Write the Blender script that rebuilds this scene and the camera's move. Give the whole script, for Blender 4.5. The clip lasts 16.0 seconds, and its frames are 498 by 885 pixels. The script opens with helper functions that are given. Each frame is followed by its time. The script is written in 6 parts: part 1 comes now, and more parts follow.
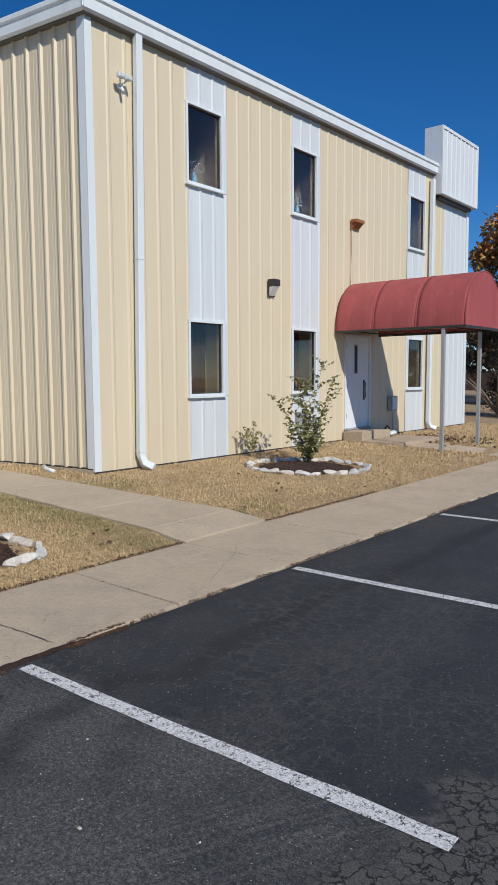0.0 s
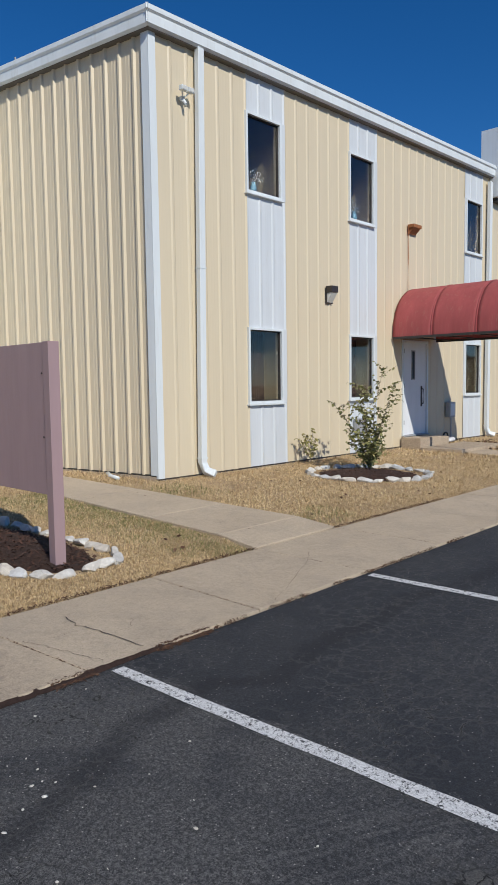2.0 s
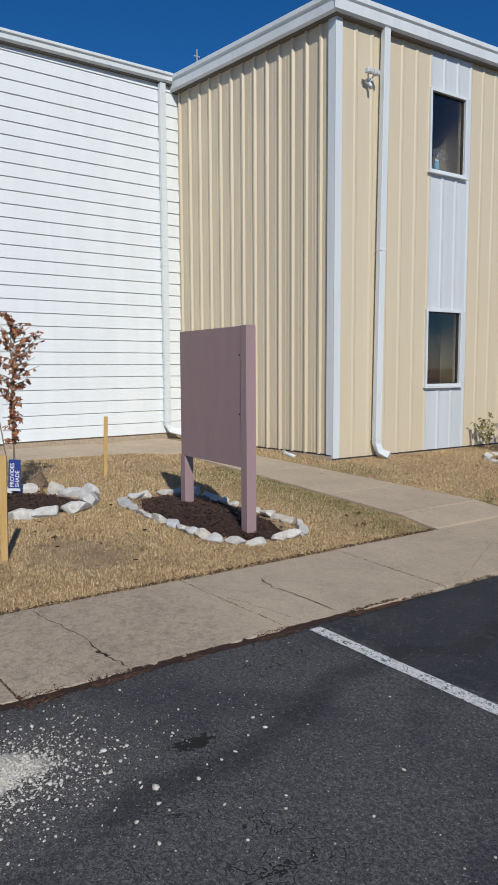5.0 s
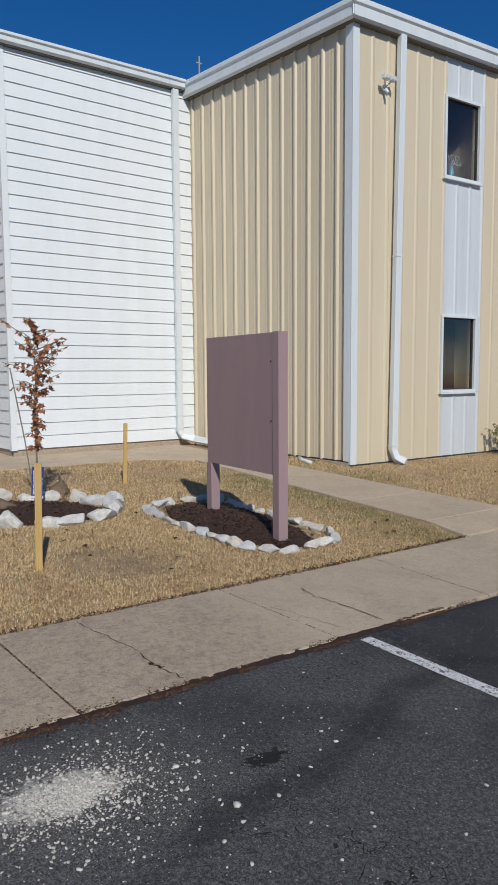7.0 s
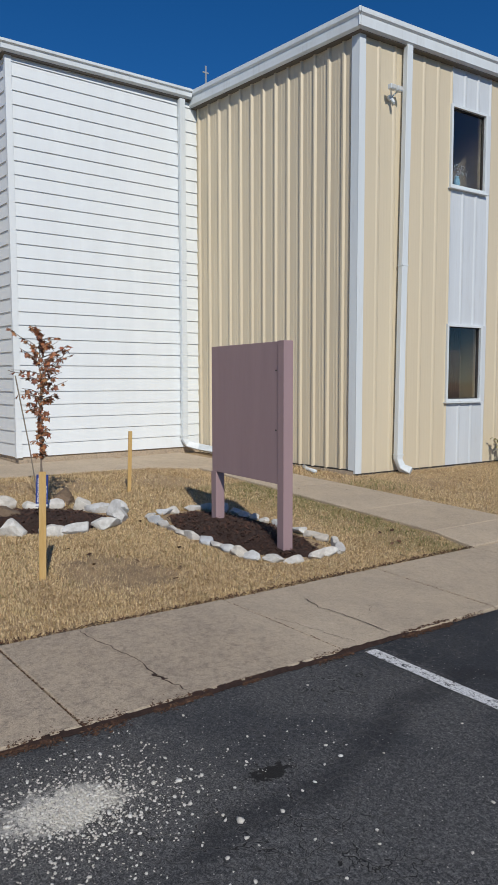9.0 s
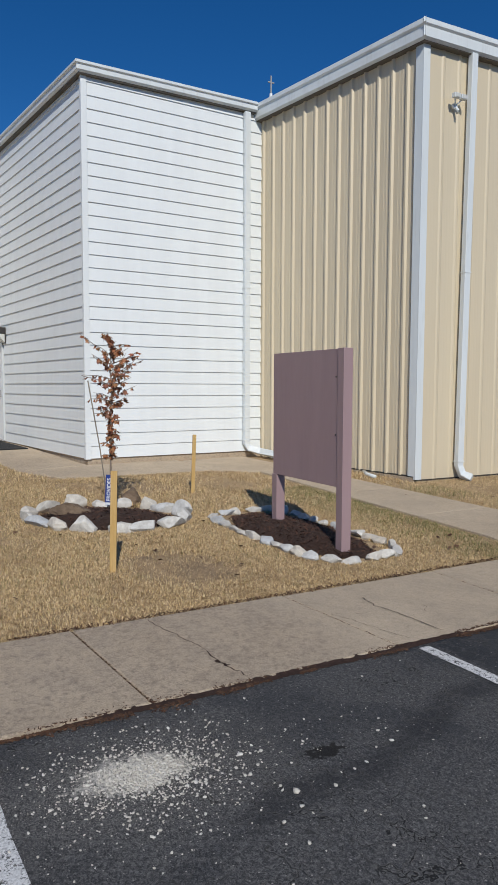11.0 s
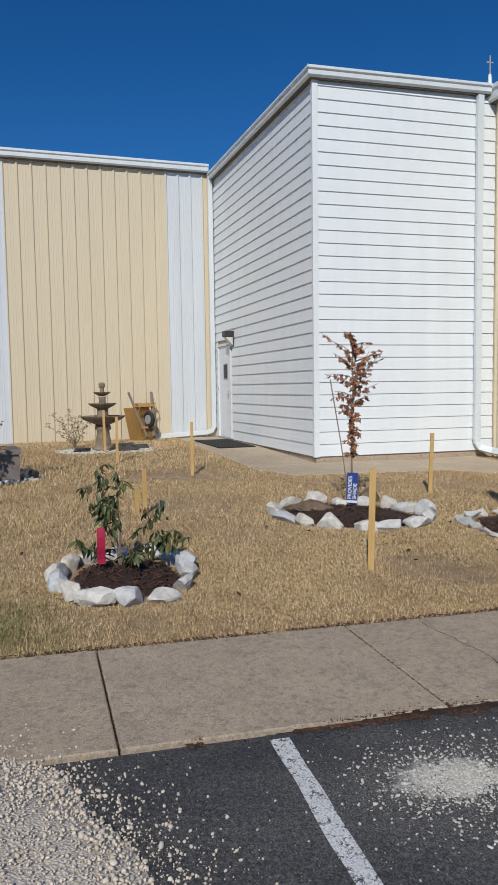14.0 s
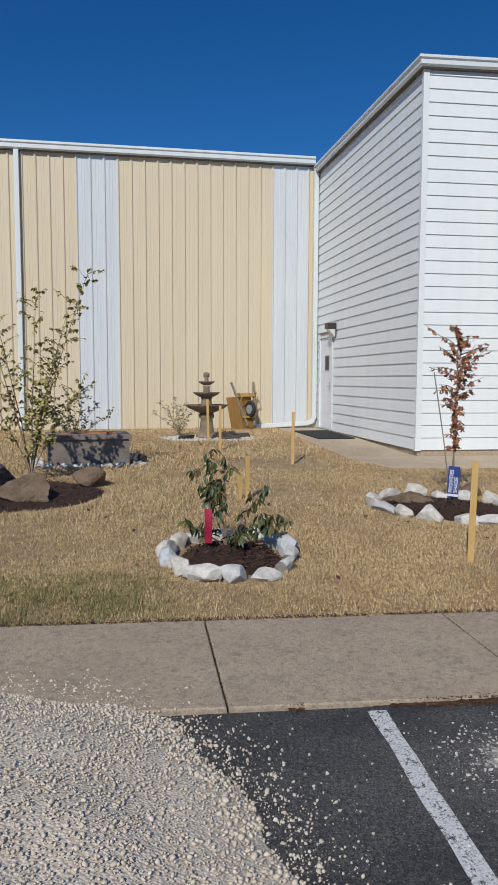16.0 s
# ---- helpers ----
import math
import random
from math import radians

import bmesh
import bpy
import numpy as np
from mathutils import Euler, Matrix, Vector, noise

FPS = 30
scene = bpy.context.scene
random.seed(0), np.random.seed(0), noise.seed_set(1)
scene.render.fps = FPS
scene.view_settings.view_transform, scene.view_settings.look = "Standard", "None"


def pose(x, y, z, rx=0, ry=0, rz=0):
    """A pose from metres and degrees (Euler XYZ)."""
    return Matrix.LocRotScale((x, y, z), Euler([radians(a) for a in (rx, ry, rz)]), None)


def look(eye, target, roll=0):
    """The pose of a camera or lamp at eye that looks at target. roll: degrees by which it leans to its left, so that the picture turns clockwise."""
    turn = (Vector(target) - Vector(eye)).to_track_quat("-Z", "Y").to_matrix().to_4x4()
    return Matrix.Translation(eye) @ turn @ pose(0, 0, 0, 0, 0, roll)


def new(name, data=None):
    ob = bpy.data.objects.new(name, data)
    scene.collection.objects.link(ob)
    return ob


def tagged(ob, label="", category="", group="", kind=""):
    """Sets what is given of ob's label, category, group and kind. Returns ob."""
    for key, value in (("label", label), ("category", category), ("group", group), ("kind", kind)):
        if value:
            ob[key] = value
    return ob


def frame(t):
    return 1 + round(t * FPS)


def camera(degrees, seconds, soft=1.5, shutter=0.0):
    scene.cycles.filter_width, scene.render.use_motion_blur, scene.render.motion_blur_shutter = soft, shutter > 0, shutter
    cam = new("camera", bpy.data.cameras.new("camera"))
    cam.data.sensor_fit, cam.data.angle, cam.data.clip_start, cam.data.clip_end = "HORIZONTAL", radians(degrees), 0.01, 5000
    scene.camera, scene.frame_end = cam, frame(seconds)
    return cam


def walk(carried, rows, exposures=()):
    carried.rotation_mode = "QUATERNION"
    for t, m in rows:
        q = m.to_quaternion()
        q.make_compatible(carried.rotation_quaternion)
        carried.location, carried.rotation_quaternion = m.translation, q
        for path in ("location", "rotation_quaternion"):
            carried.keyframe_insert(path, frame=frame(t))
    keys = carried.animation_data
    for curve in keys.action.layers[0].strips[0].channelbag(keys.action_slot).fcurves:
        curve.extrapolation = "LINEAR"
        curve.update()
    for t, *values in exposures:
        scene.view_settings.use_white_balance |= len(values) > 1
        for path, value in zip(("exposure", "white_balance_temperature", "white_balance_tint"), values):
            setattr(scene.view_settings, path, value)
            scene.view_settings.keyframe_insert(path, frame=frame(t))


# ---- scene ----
# ---- camera and walk ----
cam = camera(38.5, 16.0, soft=1.0)
PATH = [
    (0, (0.519, 0.151, 1.633), (-0.728, 1.704, 1.45), -0.3),
    (0.5, (0.525, 0.132, 1.626), (-0.744, 1.668, 1.454), -0.4),
    (1, (0.496, 0.122, 1.629), (-0.794, 1.642, 1.464), -0.7),
    (1.5, (0.429, 0.067, 1.628), (-0.887, 1.564, 1.468), -0.7),
    (2, (0.342, -0.025, 1.623), (-1.003, 1.446, 1.463), -0.8),
    (2.5, (0.301, -0.111, 1.625), (-1.13, 1.276, 1.461), -1.1),
    (3, (0.262, -0.14, 1.621), (-1.26, 1.145, 1.448), -1.2),
    (3.5, (0.238, -0.173, 1.614), (-1.325, 1.06, 1.428), -0.9),
    (4, (0.237, -0.204, 1.618), (-1.362, 0.98, 1.419), -0.5),
    (4.5, (0.297, -0.257, 1.625), (-1.318, 0.905, 1.422), -0.1),
    (5, (0.392, -0.396, 1.622), (-1.243, 0.738, 1.416), -0.3),
    (7.5, (0.134, -0.638, 1.639), (-1.495, 0.508, 1.455), -0.3),
    (8, (0.138, -0.625, 1.644), (-1.494, 0.518, 1.468), -0.2),
    (10.3, (0.196, -0.672, 1.649), (-1.478, 0.413, 1.499), 0.2),
    (10.5, (0.229, -0.689, 1.644), (-1.462, 0.368, 1.493), 0.2),
    (11, (0.354, -0.768, 1.647), (-1.376, 0.224, 1.493), 0.2),
    (11.5, (0.407, -0.829, 1.653), (-1.363, 0.09, 1.498), 0.2),
    (12, (0.423, -0.874, 1.657), (-1.378, -0.018, 1.503), -0.1),
    (12.5, (0.406, -0.924, 1.66), (-1.451, -0.197, 1.511), -0.7),
    (13, (0.306, -1.025, 1.657), (-1.593, -0.415, 1.508), -1.1),
    (13.5, (0.207, -1.146, 1.644), (-1.722, -0.639, 1.495), -1.3),
    (14, (0.156, -1.212, 1.638), (-1.781, -0.737, 1.484), -0.8),
    (14.5, (0.149, -1.234, 1.633), (-1.795, -0.793, 1.47), -0.4),
    (15, (0.171, -1.249, 1.627), (-1.782, -0.855, 1.459), -0.1),
    (15.5, (0.27, -1.272, 1.624), (-1.701, -0.983, 1.454), 0.2),
    (16, (0.374, -1.312, 1.628), (-1.608, -1.105, 1.452), 0.2),
]
walk(cam, [(t, look(eye, target, roll)) for t, eye, target, roll in PATH], [(0, 0.25), (2, 0.2), (3.5, 0.1), (5, 0.08), (8, 0.0), (12.5, 0.0), (16, 0.05)])

# ---- world, sun, exposure ----
SUN_EL, SUN_AZ = 37.5, math.atan2(-0.37, 0.93)
sun_dir = Vector((math.cos(SUN_AZ) * math.cos(radians(SUN_EL)), math.sin(SUN_AZ) * math.cos(radians(SUN_EL)), math.sin(radians(SUN_EL))))
world = bpy.data.worlds.new("clear_sky")
scene.world = world
world.use_nodes = True
wn = world.node_tree.nodes
wn.clear()
sky = wn.new("ShaderNodeTexSky")
sky.sky_type = "NISHITA"
sky.sun_disc = False
sky.sun_elevation = radians(SUN_EL)
sky.sun_rotation = math.pi / 2 - SUN_AZ
sky.altitude = 300
sky.air_density = 0.8
sky.dust_density = 0.0
sky.ozone_density = 7.0
wbg = wn.new("ShaderNodeBackground")
wbg.inputs["Strength"].default_value = 0.068
wout = wn.new("ShaderNodeOutputWorld")
deep = wn.new("ShaderNodeHueSaturation")
deep.inputs["Hue"].default_value = 0.503
deep.inputs["Saturation"].default_value = 1.215
deep.inputs["Value"].default_value = 1.2
world.node_tree.links.new(sky.outputs[0], deep.inputs["Color"])
world.node_tree.links.new(deep.outputs[0], wbg.inputs["Color"])
world.node_tree.links.new(wbg.outputs[0], wout.inputs["Surface"])
sun_data = bpy.data.lights.new("sun", "SUN")
sun_data.energy, sun_data.angle, sun_data.color = 3.25, radians(0.53), (0.985, 0.95, 0.87)
sun = new("sun", sun_data)
sun.matrix_world = look(sun_dir * 60, (0, 0, 0))
scene.view_settings.exposure = 0.0


# ---- materials ----
class Nodes:
    """A small wrapper for writing node materials."""

    def __init__(self, name, rough=0.6, metal=0.0):
        self.m = bpy.data.materials.new(name)
        self.m.use_nodes = True
        self.t = self.m.node_tree
        self.b = self.t.nodes["Principled BSDF"]
        self.b.inputs["Roughness"].default_value = rough
        self.b.inputs["Metallic"].default_value = metal
        self.pos = None

    def add(self, kind, **values):
        n = self.t.nodes.new(kind)
        for k, v in values.items():
            n.inputs[k.replace("_", " ")].default_value = v
        return n

    def link(self, a, b):
        self.t.links.new(a, b)

    def coord(self, scale=(1, 1, 1), kind="Object"):
        c = self.t.nodes.new("ShaderNodeTexCoord")
        mp = self.t.nodes.new("ShaderNodeMapping")
        mp.inputs["Scale"].default_value = scale
        self.link(c.outputs[kind], mp.inputs["Vector"])
        return mp.outputs[0]

    def noise(self, scale, detail=4, rough=0.6, stretch=(1, 1, 1), distort=0.0):
        n = self.add("ShaderNodeTexNoise", Scale=scale, Detail=detail, Roughness=rough, Distortion=distort)
        self.link(self.coord(stretch), n.inputs["Vector"])
        return n.outputs["Fac"]

    def cells(self, scale, feature="F1", stretch=(1, 1, 1), out="Distance", rand=1.0, warp=0.0):
        n = self.add("ShaderNodeTexVoronoi", Scale=scale, Randomness=rand)
        n.feature = feature
        vec = self.coord(stretch)
        if warp:
            w = self.add("ShaderNodeTexNoise", Scale=scale * 1.7, Detail=3)
            self.link(vec, w.inputs["Vector"])
            mx = self.add("ShaderNodeVectorMath")
            mx.operation = "MULTIPLY_ADD"
            mx.inputs[1].default_value = (warp, warp, warp)
            self.link(w.outputs["Color"], mx.inputs[0])
            self.link(vec, mx.inputs[2])
            vec = mx.outputs[0]
        self.link(vec, n.inputs["Vector"])
        return n.outputs[out]

    def ramp(self, fac, *stops):
        r = self.t.nodes.new("ShaderNodeValToRGB")
        e = r.color_ramp.elements
        while len(e) < len(stops):
            e.new(0.5)
        for el, (p, c) in zip(e, stops):
            el.position = p
            el.color = (*c, 1) if isinstance(c, tuple) else (c, c, c, 1)
        self.link(fac, r.inputs[0])
        return r.outputs[0]

    def mix(self, fac, a, b, mode="MIX"):
        m = self.t.nodes.new("ShaderNodeMix")
        m.data_type, m.blend_type = "RGBA", mode
        if isinstance(fac, float):
            m.inputs[0].default_value = fac
        else:
            self.link(fac, m.inputs[0])
        for v, s in ((a, m.inputs[6]), (b, m.inputs[7])):
            if isinstance(v, tuple):
                s.default_value = (*v, 1)
            else:
                self.link(v, s)
        return m.outputs[2]

    def math(self, op, a, b):
        m = self.t.nodes.new("ShaderNodeMath")
        m.operation = op
        for v, s in ((a, m.inputs[0]), (b, m.inputs[1])):
            if isinstance(v, (int, float)):
                s.default_value = v
            else:
                self.link(v, s)
        return m.outputs[0]

    def rand(self):
        return self.t.nodes.new("ShaderNodeObjectInfo").outputs["Random"]

    def island(self):
        return self.t.nodes.new("ShaderNodeNewGeometry").outputs["Random Per Island"]

    def color(self, c):
        if isinstance(c, tuple):
            self.b.inputs["Base Color"].default_value = (*c, 1)
        else:
            self.link(c, self.b.inputs["Base Color"])

    def rough(self, c):
        self.link(c, self.b.inputs["Roughness"])

    def bump(self, height, strength=0.3, dist=0.01):
        n = self.add("ShaderNodeBump", Strength=strength, Distance=dist)
        self.link(height, n.inputs["Height"])
        self.link(n.outputs[0], self.b.inputs["Normal"])


def painted(name, base, rough=0.45, streak=0.1, dirt=(0.35, 0.3, 0.22), amount=0.25, metal=0.0, up=6.0):
    """Painted sheet or trim: a base colour with faint upright streaks, chalking and grime."""
    n = Nodes(name, rough, metal)
    a = n.noise(1.2, 5, 0.6, (3, 3, 0.25))
    b = n.noise(14, 4, 0.7, (1, 1, 0.15))
    lo = tuple(v * (1 - streak) for v in base)
    hi = tuple(min(1, v * (1 + streak * 0.6)) for v in base)
    c = n.mix(n.ramp(a, (0.35, 0.0), (0.65, 1.0)), lo, hi)
    g = n.math("MULTIPLY", n.ramp(b, (0.55, 0.0), (0.75, 1.0)), amount)
    c = n.mix(g, c, dirt)
    n.color(c)
    n.rough(n.ramp(b, (0.3, rough - 0.08), (0.7, rough + 0.12)))
    n.bump(n.noise(up, 3, 0.5, (1, 1, 0.3)), 0.03, 0.01)
    return n.m


M = {}
M["yellow"] = painted("yellow_sheet_metal", (0.655, 0.56, 0.40), 0.45, 0.025, amount=0.03)
M["white_sheet"] = painted("white_sheet_metal", (0.62, 0.65, 0.67), 0.42, 0.05, (0.50, 0.49, 0.45), 0.35)
M["white_trim"] = painted("white_trim_metal", (0.69, 0.73, 0.74), 0.38, 0.05, (0.4, 0.37, 0.3), 0.2)
# soffit colour carries the deep shade under the eaves
M["soffit"] = painted("eave_shade_soffit", (0.13, 0.115, 0.095), 0.7, 0.06)
M["siding"] = painted("white_siding", (0.765, 0.80, 0.81), 0.5, 0.03, (0.6, 0.57, 0.5), 0.08)
M["door"] = painted("white_door_paint", (0.74, 0.76, 0.78), 0.4, 0.04, amount=0.1)
M["mauve"] = painted("mauve_sign_paint", (0.36, 0.245, 0.25), 0.5, 0.05, (0.3, 0.25, 0.22), 0.12)
M["canopy"] = painted("red_canopy_fabric", (0.36, 0.075, 0.075), 0.7, 0.14, (0.42, 0.25, 0.2), 0.35)
M["grey_metal"] = painted("grey_galvanised_post", (0.42, 0.42, 0.42), 0.45, 0.1, amount=0.2, metal=0.3)
M["dark"] = painted("dark_bronze_metal", (0.035, 0.03, 0.028), 0.45, 0.1, amount=0.1)
M["black"] = painted("black_plastic", (0.02, 0.02, 0.022), 0.5, 0.1, (0.12, 0.11, 0.1), 0.2)
M["lamp_glass"] = painted("frosted_lamp_glass", (0.6, 0.6, 0.56), 0.25, 0.05)


def simple(name, rough, lo, hi, scale=8.0, detail=5, bump=0.3, dist=0.01, stretch=(1, 1, 1)):
    n = Nodes(name, rough)
    f = n.noise(scale, detail, 0.65, stretch)
    g = n.noise(scale * 7, 4, 0.7, stretch)
    c = n.mix(n.ramp(f, (0.32, 0.0), (0.68, 1.0)), lo, hi)
    c = n.mix(n.ramp(g, (0.3, 0.25), (0.7, 0.0)), c, tuple(v * 0.45 for v in lo))
    n.color(c)
    n.bump(g, bump, dist)
    return n


nc = Nodes("worn_concrete", 0.85)
f1 = nc.noise(0.7, 6, 0.65)
f2 = nc.noise(11, 6, 0.78)
f3 = nc.noise(110, 4, 0.85)
f4 = nc.noise(27, 6, 0.85, (1, 1, 1), 0.6)
f5 = nc.noise(1.9, 6, 0.72, (1, 1, 1), 0.5)
pos = nc.t.nodes.new("ShaderNodeSeparateXYZ")
nc.link(nc.coord(), pos.inputs[0])
c = nc.mix(nc.ramp(f1, (0.3, 0.0), (0.7, 1.0)), (0.50, 0.395, 0.278), (0.60, 0.485, 0.35))
old = nc.ramp(nc.math("ADD", nc.math("MULTIPLY", pos.outputs["Y"], 0.1), nc.math("MULTIPLY", f1, 0.25)), (0.29, 1.0), (0.37, 0.0))
c = nc.mix(nc.math("MULTIPLY", old, 0.3), c, (0.42, 0.32, 0.23))
c = nc.mix(nc.ramp(f5, (0.40, 0.35), (0.55, 0.0)), c, (0.36, 0.29, 0.22))
c = nc.mix(nc.math("MULTIPLY", nc.ramp(f2, (0.36, 0.45), (0.48, 0.0)), nc.math("ADD", nc.math("MULTIPLY", old, 0.7), 0.3)), c, (0.20, 0.16, 0.125))
c = nc.mix(nc.math("MULTIPLY", nc.ramp(f4, (0.40, 0.7), (0.49, 0.0)), nc.math("ADD", nc.math("MULTIPLY", old, 0.6), 0.3)), c, (0.20, 0.16, 0.125))
c = nc.mix(nc.ramp(f4, (0.54, 0.0), (0.68, 0.5)), c, (0.67, 0.56, 0.425))
c = nc.mix(nc.ramp(f3, (0.38, 0.5), (0.50, 0.0)), c, (0.22, 0.17, 0.125))
c = nc.mix(nc.ramp(f3, (0.54, 0.0), (0.70, 0.5)), c, (0.72, 0.60, 0.46))
nc.color(c)
nc.bump(nc.math("ADD", f3, nc.math("ADD", nc.math("MULTIPLY", f4, 1.5), f2)), 0.7, 0.008)
M["concrete"] = nc.m

na = Nodes("old_asphalt", 0.8)
big = na.noise(1.15, 5, 0.6, (1, 0.7, 1), 0.8)
mid = na.noise(2.6, 6, 0.7)
grain = na.noise(125, 4, 0.9)
fine = na.noise(260, 2, 0.85)
stones = na.t.nodes.new("ShaderNodeSeparateXYZ")
na.link(na.cells(140, out="Color"), stones.inputs[0])
pit = na.cells(140)
bare = na.ramp(big, (0.44, 0.0), (0.54, 1.0))
sep = na.t.nodes.new("ShaderNodeSeparateXYZ")
na.link(na.coord(), sep.inputs[0])
c = na.mix(bare, (0.021, 0.025, 0.034), (0.052, 0.052, 0.055))
c = na.mix(na.ramp(mid, (0.48, 0.0), (0.72, 0.6)), c, (0.056, 0.055, 0.057))
sealed = na.math("GREATER_THAN", na.math("ADD", sep.outputs["Y"], na.math("MULTIPLY", mid, 0.5)), 2.75)
rough_part = na.math("MULTIPLY", na.math("SUBTRACT", 1.0, na.math("MULTIPLY", sealed, 0.75)), na.math("ADD", na.math("MULTIPLY", bare, 0.45), 0.55))
c = na.mix(na.math("MULTIPLY", sealed, 0.8), c, (0.013, 0.018, 0.027))
# wheel tracks: one along the bays, one curving out of them
lean = na.math("ADD", sep.outputs["X"], na.math("MULTIPLY", sep.outputs["Y"], -0.5))
turning = na.math("MULTIPLY", na.ramp(na.math("ABSOLUTE", na.math("ADD", lean, 2.03), 0), (0.10, 0.9), (0.42, 0.0)), na.math("SUBTRACT", 1.0, sealed))
ridge = na.t.nodes.new("ShaderNodeTexNoise")
ridge.inputs["Scale"].default_value, ridge.inputs["Detail"].default_value = 1.0, 3.0
comb = na.t.nodes.new("ShaderNodeCombineXYZ")
na.link(na.math("MULTIPLY", lean, 30.0), comb.inputs[0])
na.link(na.math("MULTIPLY", sep.outputs["Y"], 2.6), comb.inputs[1])
na.link(comb.outputs[0], ridge.inputs["Vector"])
turning = na.math("MULTIPLY", turning, na.ramp(ridge.outputs["Fac"], (0.47, 0.0), (0.60, 1.0)))
tread = na.noise(16, 3, 0.6, (2.4, 0.22, 1))
straight = na.math("MULTIPLY", na.ramp(na.math("ABSOLUTE", na.math("ADD", sep.outputs["X"], 1.42), 0), (0.12, 0.35), (0.40, 0.0)), na.ramp(tread, (0.44, 0.0), (0.60, 1.0)))
c = na.mix(na.math("MULTIPLY", na.math("MAXIMUM", turning, straight), 0.75), c, (0.15, 0.148, 0.145))
# a winding dark seam of sealer along the bays
way = na.t.nodes.new("ShaderNodeValToRGB")
trail = ((0.4, -1.85), (0.8, -1.98), (1.2, -1.97), (1.7, -2.15), (2.05, -2.33), (2.35, -2.32), (2.62, -2.40), (2.85, -2.14), (3.1, -2.18), (3.4, -2.28), (4.1, -2.26), (4.7, -2.36), (5.2, -2.2))
while len(way.color_ramp.elements) < len(trail):
    way.color_ramp.elements.new(0.5)
for el, (ty, tx) in zip(way.color_ramp.elements, trail):
    el.position = ty / 6
    el.color = ((tx + 2.5) / 0.8,) * 3 + (1,)
na.link(na.math("DIVIDE", sep.outputs["Y"], 6.0), way.inputs[0])
off = na.math("SUBTRACT", sep.outputs["X"], na.math("SUBTRACT", na.math("MULTIPLY", way.outputs[0], 0.8), 2.5))
off = na.math("ADD", off, na.math("MULTIPLY", na.math("SUBTRACT", na.noise(5, 4, 0.6), 0.5), 0.16))
seal = na.ramp(na.math("ABSOLUTE", off, 0), (0.045, 0.8), (0.13, 0.0))
seal = na.math("MULTIPLY", seal, na.ramp(na.math("DIVIDE", sep.outputs["Y"], 6.0), (0.06, 0.0), (0.1, 1.0)))
rough_part = na.math("MULTIPLY", rough_part, na.math("SUBTRACT", 1.0, na.math("MULTIPLY", seal, 0.8)))
c = na.mix(seal, c, (0.012, 0.013, 0.018))
c = na.mix(na.ramp(grain, (0.40, 1.0), (0.53, 0.0)), c, (0.006, 0.007, 0.009))
c = na.mix(na.math("MULTIPLY", na.ramp(pit, (0.45, 0.0), (0.75, 0.6)), rough_part), c, (0.008, 0.008, 0.010))
c = na.mix(na.math("MULTIPLY", na.ramp(stones.outputs[0], (0.45, 0.0), (1.0, 0.7)), rough_part), c, (0.155, 0.152, 0.150))
c = na.mix(na.math("MULTIPLY", na.ramp(grain, (0.51, 0.0), (0.63, 0.95)), rough_part), c, (0.20, 0.195, 0.19))
c = na.mix(na.math("MULTIPLY", na.ramp(fine, (0.57, 0.0), (0.68, 0.85)), rough_part), c, (0.28, 0.275, 0.265))
clot = na.noise(48, 4, 0.8)
c = na.mix(na.ramp(clot, (0.42, 0.65), (0.53, 0.0)), c, (0.009, 0.010, 0.013))
c = na.mix(na.math("MULTIPLY", na.ramp(clot, (0.55, 0.0), (0.68, 0.45)), rough_part), c, (0.20, 0.195, 0.185))
spk = na.cells(30, rand=1.0)
c = na.mix(na.ramp(spk, (0.08, 0.85), (0.12, 0.0)), c, (0.38, 0.36, 0.33))
crk = na.cells(7.0, "DISTANCE_TO_EDGE", warp=0.16)
crm = na.ramp(na.noise(0.8, 3, 0.6), (0.46, 0.0), (0.56, 1.0))
cm = na.math("MULTIPLY", na.ramp(crk, (0.010, 1.0), (0.024, 0.0)), crm)
near = na.t.nodes.new("ShaderNodeVectorMath")
near.operation = "DISTANCE"
near.inputs[1].default_value = (0.35, 2.2, 0)
na.link(na.coord(), near.inputs[0])
patch = na.ramp(na.math("MULTIPLY", na.math("ADD", near.outputs["Value"], na.math("MULTIPLY", na.math("ADD", mid, na.noise(1.1, 3, 0.6)), 1.3)), 0.333), (0.71, 1.0), (0.78, 0.0))
gator = na.cells(14.0, "DISTANCE_TO_EDGE", warp=0.09)
c = na.mix(patch, c, na.mix(na.ramp(grain, (0.4, 0.0), (0.65, 1.0)), (0.035, 0.034, 0.033), (0.14, 0.136, 0.127)))
gm = na.math("MULTIPLY", na.ramp(gator, (0.03, 1.0), (0.075, 0.0)), patch)
c = na.mix(na.math("MULTIPLY", na.ramp(crk, (0.02, 0.6), (0.06, 0.0)), crm), c, (0.14, 0.137, 0.132))
cm = na.math("MAXIMUM", cm, gm)
c = na.mix(cm, c, (0.006, 0.006, 0.006))
near2 = na.t.nodes.new("ShaderNodeVectorMath")
near2.operation = "DISTANCE"
near2.inputs[1].default_value = (-2.43 * 1.3, 0.27 * 0.8, 0)
na.link(na.coord((1.3, 0.8, 1)), near2.inputs[0])
pd = na.math("ADD", near2.outputs["Value"], na.math("ADD", na.math("MULTIPLY", na.noise(9, 4, 0.7), 0.35), -0.17))
clod = na.noise(34, 5, 0.8)
